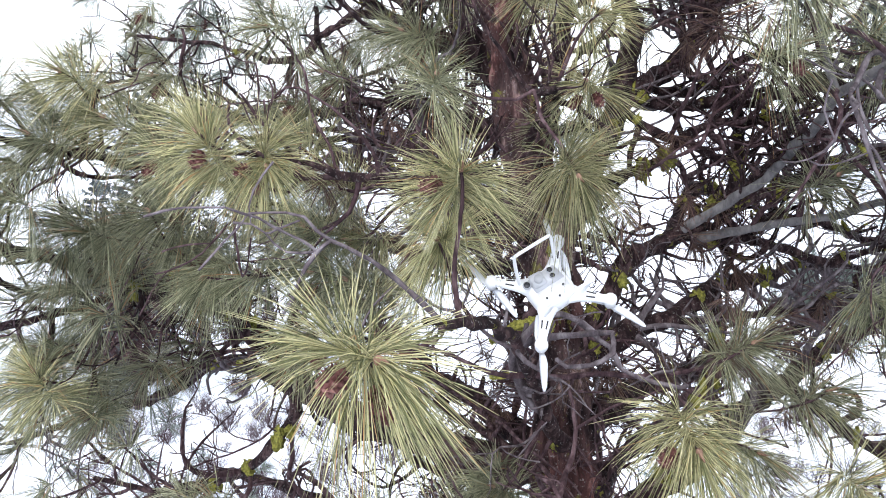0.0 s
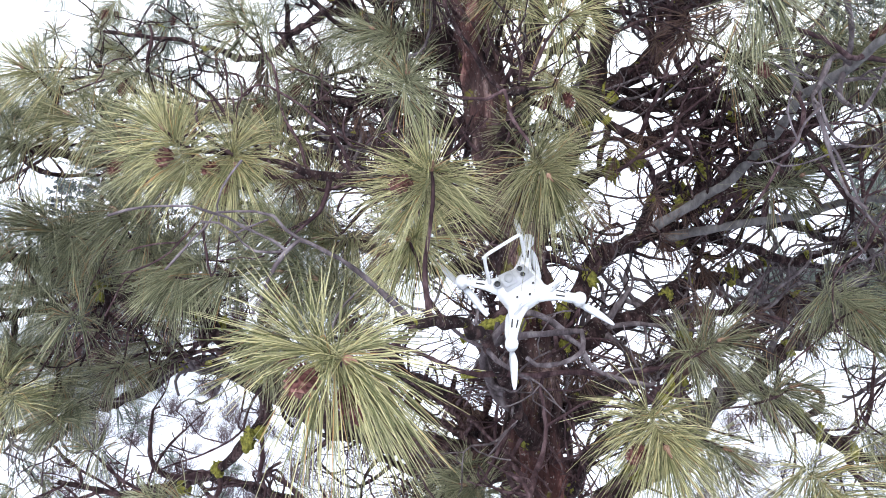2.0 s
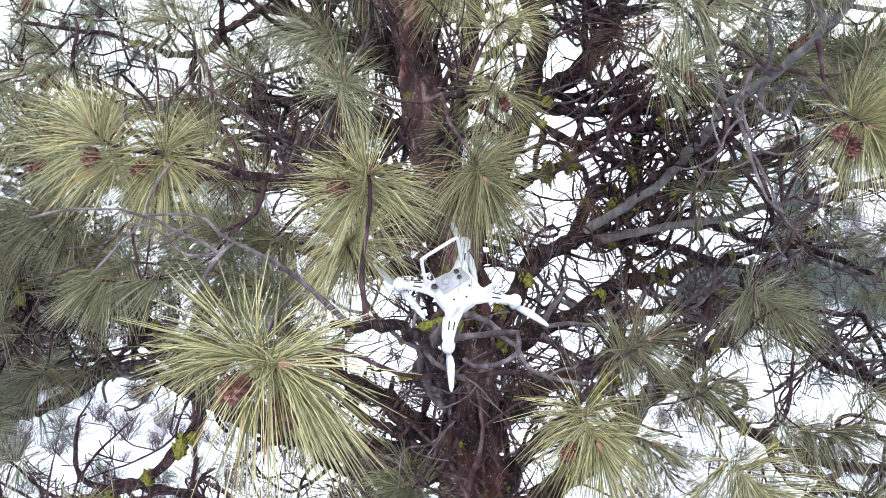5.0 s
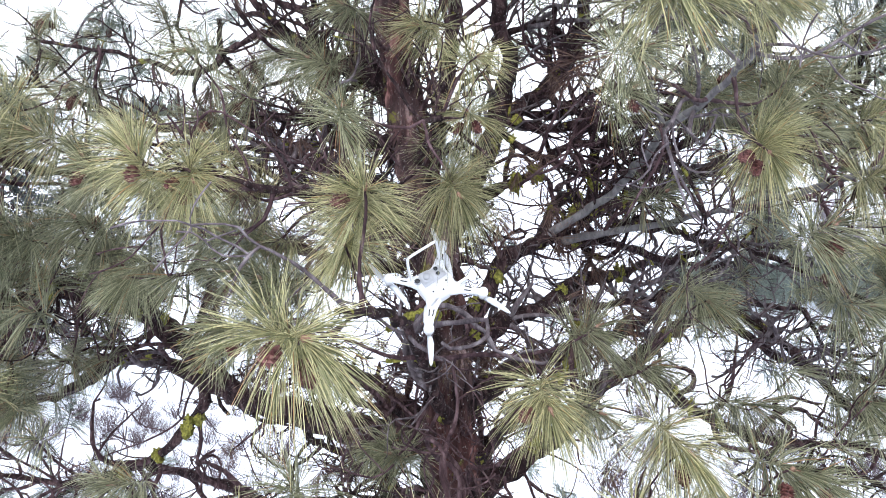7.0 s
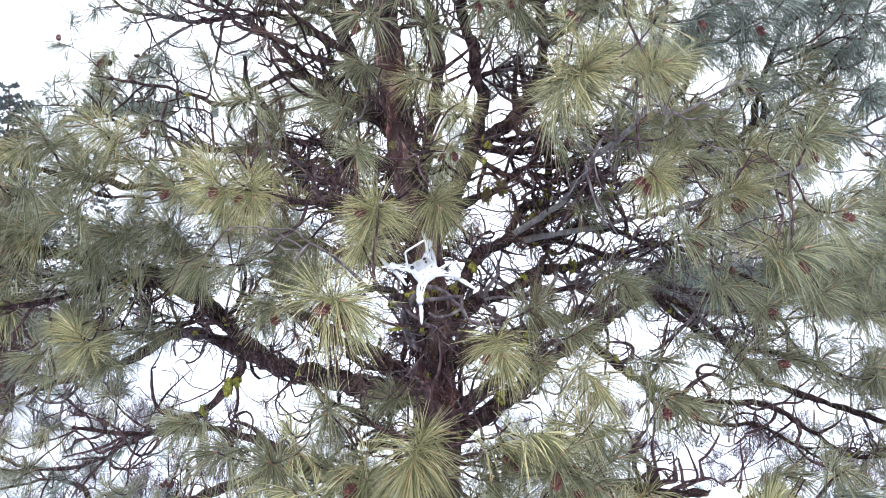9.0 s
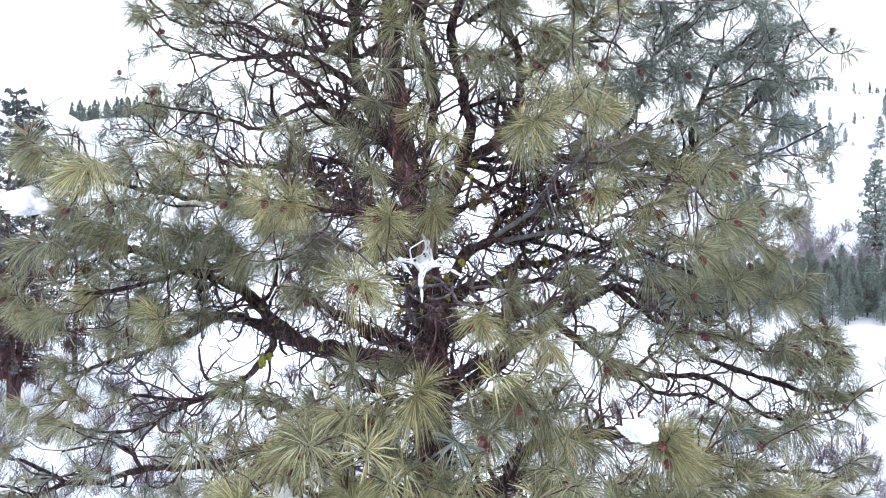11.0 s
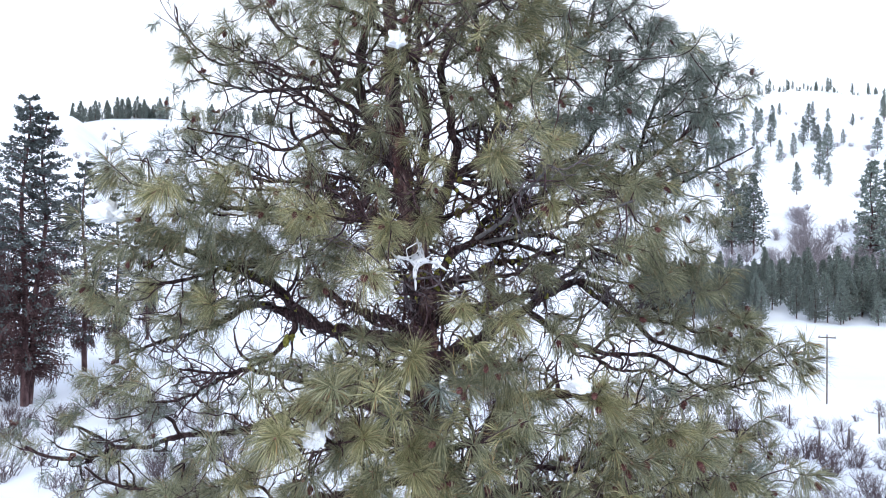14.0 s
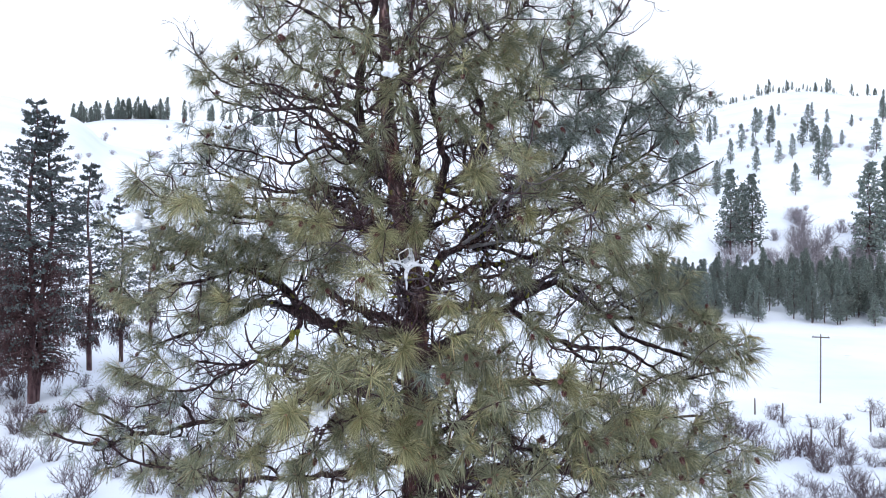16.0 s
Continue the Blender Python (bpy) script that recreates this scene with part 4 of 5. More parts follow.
tuft(3.47, 2.6, 12.11, "c", 0, 1.05)
tuft(3.55, 2.6, 11.63, "c", 1, 1.05)
tuft(3.7, 2.6, 11.42, "c", 2, 1.05)
tuft(2.67, 2.6, 11.53, "c", 1, 1.05)
tuft(2.25, 2.6, 11.51, "c", 2, 1.05)
tuft(1.42, 2.6, 11.82, "g", 2, 1.15)
tuft(0.3, 2.6, 11.71, "g", 0, 1.15)
tuft(-0.15, 2.6, 12.45, "g", 0, 1.15)
tuft(-0.65, 2.6, 12.43, "g", 0, 1.15)
tuft(-0.9, 2.6, 12.04, "g", 0, 1.15)
tuft(0.88, 2.6, 12.51, "g", 0, 1.15)
tuft(2.04, 2.6, 12.37, "g", 0, 1.15)
tuft(3.18, 2.9, 10.33, "o", 1, 1.15)
tuft(3.79, 2.9, 10.3, "g", 0, 1.15)
tuft(3.1, 2.9, 9.83, "g", 0, 1.15)
tuft(2.07, 2.9, 10.87, "g", 1, 1.15)
tuft(1.64, 2.9, 10.31, "g", 0, 1.15)
tuft(2.95, 2.9, 10.11, "o", 2, 1.15)
tuft(3.86, 2.9, 9.11, "g", 2, 1.15)
tuft(3.65, 1.25, 9.05, "g", 1, 1.15)
tuft(3.78, 1.25, 8.99, "g", 1, 1.15)
tuft(-0.64, 1.25, 8.78, "o", 1, 1.15)
tuft(-0.85, 1.25, 8.58, "o", 2, 1.15)
tuft(-0.23, 1.25, 8.45, "o", 0, 1.15)
tuft(1.82, 1.25, 8.65, "o", 2, 1.15)
tuft(2.47, 1.25, 8.4, "o", 2, 1.15)
tuft(2.84, 1.25, 8.33, "g", 0, 1.15)
tuft(2.72, 1.25, 8.16, "g", 2, 1.15)
tuft(3.03, 1.25, 7.98, "g", 1, 1.15)
tuft(0.8, 1.25, 9.11, "g", 2, 1.15)
tuft(0.96, 1.25, 8.95, "g", 1, 1.15)
tuft(0.63, 1.25, 8.85, "g", 2, 1.15)
tuft(0.52, 1.25, 7.94, "g", 2, 1.15)
tuft(1.08, 1.25, 7.85, "g", 1, 1.15)
tuft(0.74, 1.25, 8.09, "g", 2, 1.15)
tuft(2.06, 1.25, 8.14, "g", 2, 1.15)
tuft(1.48, 1.25, 7.78, "g", 0, 1.15)
tuft(2.24, 1.25, 7.73, "g", 1, 1.15)
tuft(2.66, 1.25, 7.77, "g", 0, 1.15)
tuft(3.28, 1.25, 7.73, "g", 1, 1.15)
tuft(3.59, 1.25, 7.6, "g", 2, 1.15)
tuft(3.85, 1.25, 7.94, "g", 1, 1.15)
tuft(3.78, 1.25, 7.65, "g", 1, 1.15)
tuft(1.42, 1.25, 8.66, "g", 2, 1.15)
tuft(1.02, 1.25, 8.62, "g", 1, 1.15)
tuft(2.0, 1.25, 8.42, "g", 0, 1.15)
tuft(2.24, 1.25, 8.18, "g", 2, 1.15)
tuft(-0.64, 1.25, 8.47, "o", 1, 1.15)
tuft(-0.17, 1.25, 8.19, "g", 0, 1.15)
tuft(0.41, 1.25, 8.43, "g", 1, 1.15)
tuft(-2.64, 3.0, 10.73, "o", 0, 1.15)
tuft(-2.32, 2.9, 10.54, "o", 0, 1.15)
tuft(-2.08, 2.9, 10.6, "o", 0, 1.15)
tuft(-1.72, 2.9, 10.48, "g", 0, 1.15)
tuft(-1.41, 2.9, 10.55, "o", 0, 1.15)
tuft(-0.65, 2.9, 10.49, "o", 1, 1.15)
tuft(-1.22, 2.9, 10.16, "g", 0, 1.15)
tuft(-1.53, 2.9, 10.1, "g", 0, 1.15)
tuft(-2.26, 2.9, 10.16, "g", 0, 1.15)
tuft(-2.02, 2.9, 10.16, "o", 1, 1.15)
tuft(-2.56, 2.9, 10.03, "g", 0, 1.15)
tuft(-3.1, 4.2, 9.38, "o", 0, 1.15)
tuft(-2.1, 4.2, 9.15, "g", 0, 1.15)
tuft(-3.2, 4.2, 8.52, "g", 2, 1.15)
tuft(-4.86, 6.2, 7.38, "g", 0, 1.15)
tuft(-2.92, 4.2, 7.14, "g", 0, 1.15)
tuft(-2.51, 4.2, 7.12, "g", 1, 1.15)
tuft(-2.16, 4.2, 7.39, "g", 1, 1.15)
tuft(-1.81, 4.2, 7.15, "g", 0, 1.15)
tuft(-1.95, 4.2, 7.53, "g", 0, 1.15)
tuft(-2.3, 4.2, 7.03, "g", 0, 1.15)
tuft(-1.67, 4.2, 6.92, "g", 0, 1.15)
tuft(-0.84, 1.25, 7.96, "g", 0, 1.15)
tuft(-2.44, 2.9, 10.35, "o", 0, 1.15)
tuft(-1.9, 2.9, 10.73, "g", 0, 1.15)
tuft(-1.59, 2.9, 10.74, "o", 0, 1.15)
tuft(-0.46, 2.9, 10.3, "o", 0, 1.15)
tuft(-0.39, 2.9, 10.04, "o", 1, 1.15)
tuft(-0.58, 2.9, 10.1, "g", 1, 1.15)
tuft(-1.7, 3.3, 9.31, "g", 1, 1.0)
tuft(-1.98, 3.4, 9.52, "g", 0, 1.0)
tuft(-1.51, 3.5, 9.38, "g", 0, 1.0)
tuft(-2.01, 3.3, 9.19, "g", 0, 1.0)
tuft(-1.12, 3.2, 9.83, "g", 0, 1.0)
tuft(-1.85, 3.3, 9.58, "g", 1, 1.0)
tuft(-1.71, 3.2, 9.82, "g", 0, 1.0)
tuft(-1.73, 3.0, 10.0, "g", 0, 1.0)
tuft(-1.56, 3.2, 10.03, "g", 1, 1.0)
tuft(0.92, 2.0, 8.9, "g", 0, 1.1)
tuft(1.84, 2.0, 9.1, "g", 1, 1.1)
tuft(1.98, 2.6, 9.26, "g", 0, 1.1)
tuft(0.64, 1.9, 8.79, "g", 0, 1.1)
tuft(-0.14, 2.2, 8.74, "g", 1, 1.1)
tuft(-0.8, 2.3, 8.89, "g", 0, 1.1)
tuft(1.42, 2.2, 8.94, "g", 1, 1.1)
tuft(2.44, 2.0, 8.69, "g", 0, 1.1)
tuft(-0.52, 2.2, 8.82, "g", 0, 1.1)

# most shoots have a neighbour or two on the same branch
PAIR = random.Random(17)
for p, turn, e, size in list(TUFTS):
    if p[0] > 4.35 or (p[0] < 0 and p[2] > 9.7 and PAIR.random() < 0.75) or p[1] < 2.5 and abs(p[2] - 10) < 0.36 * p[1] + 0.2 or (-1.5 < p[0] < 0.8 and 10.4 < p[2] < 12.4):
        continue
    for _ in range(2 if 9 < p[2] < 11 else 1):
        q = p + np.array((PAIR.uniform(-0.2, 0.2), PAIR.uniform(-0.1, 0.25), PAIR.uniform(-0.16, 0.16)))
        tuft(*q, "g", 0, PAIR.uniform(0.8, 1.05), turn + PAIR.uniform(-50, 50), PAIR.uniform(-10, 60), near=False, keep=False)

# the rest of the crown, thinner towards the middle
FILL = random.Random(11)
DRONE = Vector((0.311, 2.07, 9.86))


def crown(z):
    """Middle and radius of the crown at a height."""
    h = [5.0, 7.2, 7.85, 8.4, 9, 10, 10.9, 12, 12.8, 13.3, 15.6]
    return np.interp(z, h, [0.8, 1.3, 0.8, 1.2, 1.2, 0.6, 1.0, 1.15, 0.5, 0.8, 0.3]), np.interp(z, h, [4.1, 4.0, 4.2, 3.85, 3.9, 3.45, 3.6, 3.05, 2.5, 2.1, 0.4])


def open_wood(x, y, z):
    """Places among the limbs where only bare wood shows."""
    return (1.2 < x < 4.3 and y > 1.9 and 8.0 < z < 9.7) or (-2.6 < x < -0.1 and y > 2.4 and 8.2 < z < 9.6 and (x * 7.3 + z * 5.1) % 1 < 0.6) or (x < -2.0 and z < 8.3) or (x < 0.1 and 10.6 < z < 12.6)


spots = []
taken = [q[0] for q in TUFTS]
for _ in range(70000):
    if len(spots) >= 230:
        break
    z = FILL.uniform(6.0, 14.8)
    a = FILL.uniform(0, 2 * math.pi)
    mx, mr = crown(z)
    r = mr * (FILL.uniform(0.5, 1.0) ** 0.8 if z < 10.6 else FILL.uniform(0.3, 1.0))
    x, y = mx + r * math.cos(a), 3.4 + 0.95 * r * math.sin(a)
    if y < 0.75 or x > 4.5 or x > 2.2 + 0.9 * y or (y < 2.6 and abs(z - 10) < 0.36 * y + 0.35):
        continue
    if y > 4.6 and FILL.random() < 0.6:
        continue
    if 0.4 < x < 2.9 and 2.2 < y < 5.2 and 9.0 < z < 11.3 or open_wood(x, y, z):
        continue
    if -1.7 < x < 0.9 and 10.4 < z < 12.4 and FILL.random() < 0.92:
        continue
    if x < -0.3 * y and z > 9.6 and FILL.random() < 0.5:
        continue
    if x > 1.9 and 10.7 < z < 12.4 and FILL.random() < 0.6:
        continue
    if x < -0.42 * y and z > 10 + 0.16 * y:
        continue
    p = np.array((x, y, z))
    if np.linalg.norm(np.array(taken) - p, axis=1).min() < 0.3:
        continue
    taken.append(p)
    spots.append((y, x, z))
for _ in range(6000):
    if len(spots) >= 360:
        break
    x, y, z = FILL.uniform(-1.4, 4.8), FILL.uniform(0.9, 4.6), FILL.uniform(6.4, 9.0)
    if abs(z - 10) < 0.36 * y + 0.35 or x > 4.4 or x > 1.9 + 0.95 * y or open_wood(x, y, z):
        continue
    p = np.array((x, y, z))
    if np.linalg.norm(np.array(taken) - p, axis=1).min() < 0.26:
        continue
    taken.append(p)
    spots.append((y, x, z))
for _ in range(4000):
    if len(spots) >= 440:
        break
    x, y, z = FILL.uniform(-1.6, 3.2), FILL.uniform(2.0, 5.0), FILL.uniform(11.9, 13.9)
    mx, mr = crown(z)
    p = np.array((x, y, z))
    if math.hypot(x - mx, y - 3.4) > mr or np.linalg.norm(np.array(taken) - p, axis=1).min() < 0.26:
        continue
    taken.append(p)
    spots.append((y, x, z))
for n, (y, x, z) in enumerate(sorted(spots)):
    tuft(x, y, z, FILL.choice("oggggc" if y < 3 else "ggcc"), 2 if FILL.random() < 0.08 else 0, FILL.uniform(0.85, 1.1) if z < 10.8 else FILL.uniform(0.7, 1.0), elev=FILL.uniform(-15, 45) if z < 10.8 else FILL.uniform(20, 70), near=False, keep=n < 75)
# withered brown sprays that hang about the trunk
DRY = random.Random(23)
dry = []
while len(dry) < 190:
    p = np.array((DRY.uniform(-0.7, 2.0), DRY.uniform(2.8, 4.2), DRY.uniform(6.9, 11.4)))
    if np.linalg.norm(p - np.array(DRONE)) < 0.5 or math.hypot(p[0] - TREE[0], p[1] - TREE[1]) < 0.2:
        continue
    m = np.array(Matrix.LocRotScale(p, Euler((0, DRY.uniform(0, 1.2), DRY.uniform(0, 6.28))), (DRY.uniform(0.45, 0.8),) * 3))
    v, f = SHOOTS[-30, DRY.randrange(3), "far"]
    dry.append((v @ m[:3, :3].T + m[:3, 3], f))
    if len(dry) < 46:
        TUFTS.append((p, DRY.uniform(0, 360), -30, 0.6))
v, f = joined(dry)
tree_part("withered_needle_mass", v, f, M_DEAD, label="withered brown needles hanging near the trunk", kind="stuff")

# branches that carry the tufts, each grown from the nearest wood
order = sorted(range(len(TUFTS)), key=lambda i: math.hypot(TUFTS[i][0][0] - TREE[0], TUFTS[i][0][1] - TREE[1]))
spare = []
wood, count_wood = np.zeros((60000, 4)), len(NODES)
wood[:count_wood] = np.array([q[:4] for q in NODES])
for rank, i in enumerate(order):
    p, turn, e, size = TUFTS[i]
    axis = np.array((math.cos(radians(turn)) * math.cos(radians(e)), math.sin(radians(turn)) * math.cos(radians(e)), math.sin(radians(e))))
    nodes = wood[:count_wood]
    d = np.linalg.norm(nodes[:, :3] - p, axis=1)
    rad_n = np.hypot(nodes[:, 0] - TREE[0], nodes[:, 1] - TREE[1])
    rad_p = math.hypot(p[0] - TREE[0], p[1] - TREE[1])
    cost = d + 0.8 * np.maximum(0, rad_n - rad_p + 0.15) + 0.25 * np.maximum(0, nodes[:, 2] - p[2]) + 0.3 * (nodes[:, 3] < 0.009)
    k = int(np.argmin(cost))
    q, rq = nodes[k, :3], nodes[k, 3]
    gap = np.linalg.norm(p - q)
    end = p - axis * 0.01
    out = (p - q) / (gap + 1e-6)
    h0, h1 = (out * 0.7 + np.array((0, 0, -0.35))) * gap, (axis * 0.8 + np.array((0, 0, 0.3))) * gap * 0.9
    t = np.linspace(0, 1, max(5, int(gap / 0.05)))[:, None]
    path = (2 * t ** 3 - 3 * t ** 2 + 1) * q + (t ** 3 - 2 * t ** 2 + t) * h0 + (3 * t ** 2 - 2 * t ** 3) * end + (t ** 3 - t ** 2) * h1
    path = wander(path, min(0.07, 0.18 * gap), 3.5, i)
    path[-1] = end
    r0 = min(0.75 * rq, 0.007 + 0.012 * gap)
    radii = r0 + (0.0045 - r0) * t[:, 0] ** 0.8
    v, f = tube(path, radii, 6, 0.18, freq=30)
    if rank < 290:
        tree_part("branch", v, f, M_TWIG)
    else:
        spare.append((v, f))
    for c, r in zip(path[2:-2:2], radii[2:-2:2]):
        wood[count_wood] = (*c, r)
        count_wood += 1
if spare:
    v, f = joined(spare)
    tree_part("outer_branch", v, f, M_TWIG, kind="stuff")

# crooked side branches along every limb; those that reach the outside of the crown end in a tuft
gn = np.random.default_rng(3)
TIPS = []


def sprig(start, along, length, r0, spread, depth=0, bent=1.0):
    """One crooked branch that leaves its limb sideways and then follows it, with its own side branches."""
    n = max(5, int(length / 0.045))
    off = gn.normal(0, 1, 3) * (1, 1, 0.8)
    off -= along * off.dot(along)
    w = along * gn.uniform(0.1, 0.8) + off / (np.linalg.norm(off) + 1e-6) * spread
    w /= np.linalg.norm(w)
    p, path, curl = np.array(start, float), [], gn.normal(0, 0.16 * bent, 3)
    for i in range(n):
        path.append(p.copy())
        if gn.random() < 0.22:
            curl = gn.normal(0, 0.27 * bent, 3)
        if gn.random() < 0.08:
            w = w + gn.normal(0, 0.6 * bent, 3)
        w = w + curl + gn.normal(0, 0.1, 3) + along * 0.05 + np.array((0, 0, 0.05))
        w /= np.linalg.norm(w)
        p = p + w * 0.045
    path = np.array(path)
    if (np.linalg.norm(path - np.array(DRONE), axis=1)[path[:, 1] < 2.4] < 0.36).any() or path[:, 1].min() < 1.0:
        return []
    radii = np.linspace(r0, max(0.003, r0 * 0.42), n)
    bits = [tube(path, radii * gn.uniform(0.82, 1.25, n), 5 if r0 < 0.012 else 7)]
    TIPS.append((path[-1], w, depth))
    if depth < 2:
        for _ in range(int(gn.integers(1, 4 - depth))):
            k = int(gn.integers(n // 4, n))
            bits += sprig(path[k], w, length * gn.uniform(0.3, 0.65), radii[k] * 0.72, 0.8, depth + 1, bent)
    return bits


for number, (ob, path, radii) in enumerate(BOUGHS):
    span = np.linalg.norm(np.diff(path, axis=0), axis=1).sum()
    way = np.gradient(path, axis=0)
    way /= np.linalg.norm(way, axis=1)[:, None]
    picks = [k for k in range(len(path)) if 7.2 < path[k][2] < 11.2] if number == 0 else list(range(len(path) // 8, int(len(path) * 0.95)))
    bits = []
    back = path[:, 0].mean() < 0.2 and path[:, 2].mean() > 10.3
    sparse = path[:, 0].mean() < -1 and path[:, 2].mean() < 8.4
    inner = np.hypot(path[:, 0] - 0.8, path[:, 1] - 3.6).mean() < 1.3
    for _ in range(70 if number == 0 else int(span * (4.5 if sparse else 6.5 if back else 9 if inner else 8.5))):
        k = picks[int(gn.integers(0, len(picks)))]
        ahead = way[k] if number else np.array((*(gn.normal(0, 1, 2)), 0.3))
        ahead = ahead / np.linalg.norm(ahead)
        bits += sprig(path[k], ahead, gn.uniform(0.3, 1.1) * (1.1 - 0.45 * k / len(path)), min(radii[k] * 0.7, gn.choice((0.008, 0.011, 0.015, 0.022))), gn.uniform(0.5, 1.1), 0, 0.5 if path[k][2] > 10.7 else 1.0)
    if bits:
        v, f = joined(bits)
        tree_part("twig_spray", v, f, (M_TWIG, M_LIMB, M_PALETWIG, M_TWIG)[number % 4], ob, "crooked bare side branches", kind="stuff")

crowded = np.array([q[0] for q in TUFTS])
placed = 0
for p, w, depth in sorted(TIPS, key=lambda q: (q[2], q[0][1])):
    mx, mr = crown(p[2])
    share = math.hypot(p[0] - TREE[0], p[1] - TREE[1]) / mr
    if placed >= 720 or share < (0.62 if p[2] < 10.8 else 0.38) or share > 1.4 or p[1] < 2.6 and abs(p[2] - 10) < 0.36 * p[1] + 0.3:
        continue
    if open_wood(*p) and share < 0.8 or np.linalg.norm(crowded - p, axis=1).min() < (0.26 if p[2] < 10.8 else 0.2):
        continue
    crowded = np.vstack([crowded, p])
    placed += 1
    tuft(*p, "g", 0, gn.uniform(0.7, 0.95) if p[2] < 10.8 else gn.uniform(0.62, 0.85), math.degrees(math.atan2(w[1], w[0])), math.degrees(math.asin(max(-1, min(1, w[2])))) + 15, near=False, keep=False)

for tint, mass in LOOSE.items():
    for k in range(3):
        v, f = joined(mass[k::3])
        tree_part("needle_mass", v, f, TINTS[tint], label="further needle tufts of the crown", kind="stuff")
cone_v = np.array([v.co for v in CONE.vertices])
cone_f = np.array([tuple(p.vertices) for p in CONE.polygons if len(p.vertices) == 3])
bits = [(cone_v @ np.array(m)[:3, :3].T + np.array(m)[:3, 3], cone_f) for m in LOOSE_CONES]
v, f = joined(bits)
tree_part("cone_mass", v, f, M_CONE, label="further reddish-brown cones of the crown", kind="stuff")

# cushions of moss on limbs and trunk
ms = random.Random(4)


def moss_patch(ob, at, out, size):
    bm = bmesh.new()
    bmesh.ops.create_icosphere(bm, subdivisions=3, radius=1)
    turn = Vector(out).to_track_quat("Z", "Y").to_matrix()
    for v in bm.verts:
        q = v.co.copy()
        k = 0.9 + 0.7 * noise.noise(q * 2.2 + Vector(at) * 9) + 0.55 * noise.noise(q * 6 + Vector(at) * 5) + 0.3 * noise.noise(q * 14)
        v.co = turn @ Vector((q.x * size * k, q.y * size * k * 1.5, q.z * size * 0.45 * k)) + Vector(at) - pine.location
    bm_part("moss_patch", bm, M_MOSS, ob, "cushion of yellow-green moss")


for number, (ob, path, radii) in enumerate(BOUGHS[:45]):
    if ob.data.materials[0] == M_GREY:
        continue
    for _ in range(34 if number == 0 else 9):
        k = ms.randrange(3, len(path))
        if radii[k] < 0.022 or not 8.2 < path[k][2] < 11.2 or math.hypot(path[k][0] - TREE[0], path[k][1] - TREE[1]) > 2.3:
            continue
        a = ms.uniform(-2.6, -0.4)
        out = Vector((math.cos(a), math.sin(a), 0.0 if number == 0 else ms.uniform(-0.3, 1.2))).normalized()
        moss_patch(ob, np.array(path[k]) + np.array(out) * radii[k] * 0.97, out, ms.uniform(0.015, 0.042))

# mossy stubs on the trunk
for pts, r in (([(0.46, 3.15, 9.66), (0.37, 3.0, 9.68), (0.28, 2.95, 9.66), (0.2, 2.9, 9.62)], 0.027), ([(0.44, 3.15, 9.42), (0.33, 3.0, 9.46), (0.2, 2.95, 9.46)], 0.016)):
    path = spline(pts, 0.006)
    v, f = tube(path, np.linspace(r, r * 0.55, len(path)), 30, 0.75, freq=75)
    tree_part("mossy_stub", v, f, M_MOSS, label="short broken stub wrapped in yellow-green moss")


# ---- the stranded drone ----
E1 = Vector((205, -39, -29)).normalized()
E2 = Vector((45, 104, 177)).normalized()
E2 = (E2 - E1 * E1.dot(E2)).normalized()
BELLY = E1.cross(E2)
SX, FY = (E1 + E2).normalized(), (E2 - E1).normalized()
drone = new("drone")
drone.matrix_world = Matrix.Translation((0.316, 2.07, 9.877)) @ Matrix((SX, FY, BELLY)).transposed().to_4x4()
tagged(drone, "white quadcopter drone stuck belly-out among pine branches", "drone")


def rounded(pts, h, bevel, segs=2):
    """A flat outline thickened by h along z, with rounded edges."""
    bm = bmesh.new()
    f = bm.faces.new([bm.verts.new(p) for p in pts])
    up = bmesh.ops.extrude_face_region(bm, geom=[f])
    bmesh.ops.translate(bm, vec=(0, 0, h), verts=[q for q in up["geom"] if isinstance(q, bmesh.types.BMVert)])
    bmesh.ops.bevel(bm, geom=list(bm.edges), offset=bevel, segments=segs, affect="EDGES", clamp_overlap=True)
    return bm


def loft(rings):
    """Skin over rings of points, closed at both ends."""
    bm = bmesh.new()
    vs = [[bm.verts.new(p) for p in r] for r in rings]
    n = len(rings[0])
    for a, b in zip(vs, vs[1:]):
        for j in range(n):
            bm.faces.new((a[j], a[(j + 1) % n], b[(j + 1) % n], b[j]))
    bm.faces.new(vs[0][::-1])
    bm.faces.new(vs[-1])
    return bm


def super_ring(rx, ry, z, n=40, power=3.2):
    out = []
    for j in range(n):
        a = 2 * math.pi * j / n
        c, s = math.cos(a), math.sin(a)
        out.append((rx * math.copysign(abs(c) ** (2 / power), c), ry * math.copysign(abs(s) ** (2 / power), s), z))
    return out


def disc(x, y, z, r, h, segs=20):
    bm = bmesh.new()
    bmesh.ops.create_cone(bm, segments=segs, radius1=r, radius2=r * 0.94, depth=h, cap_ends=True, matrix=Matrix.Translation((x, y, z)))
    return bm


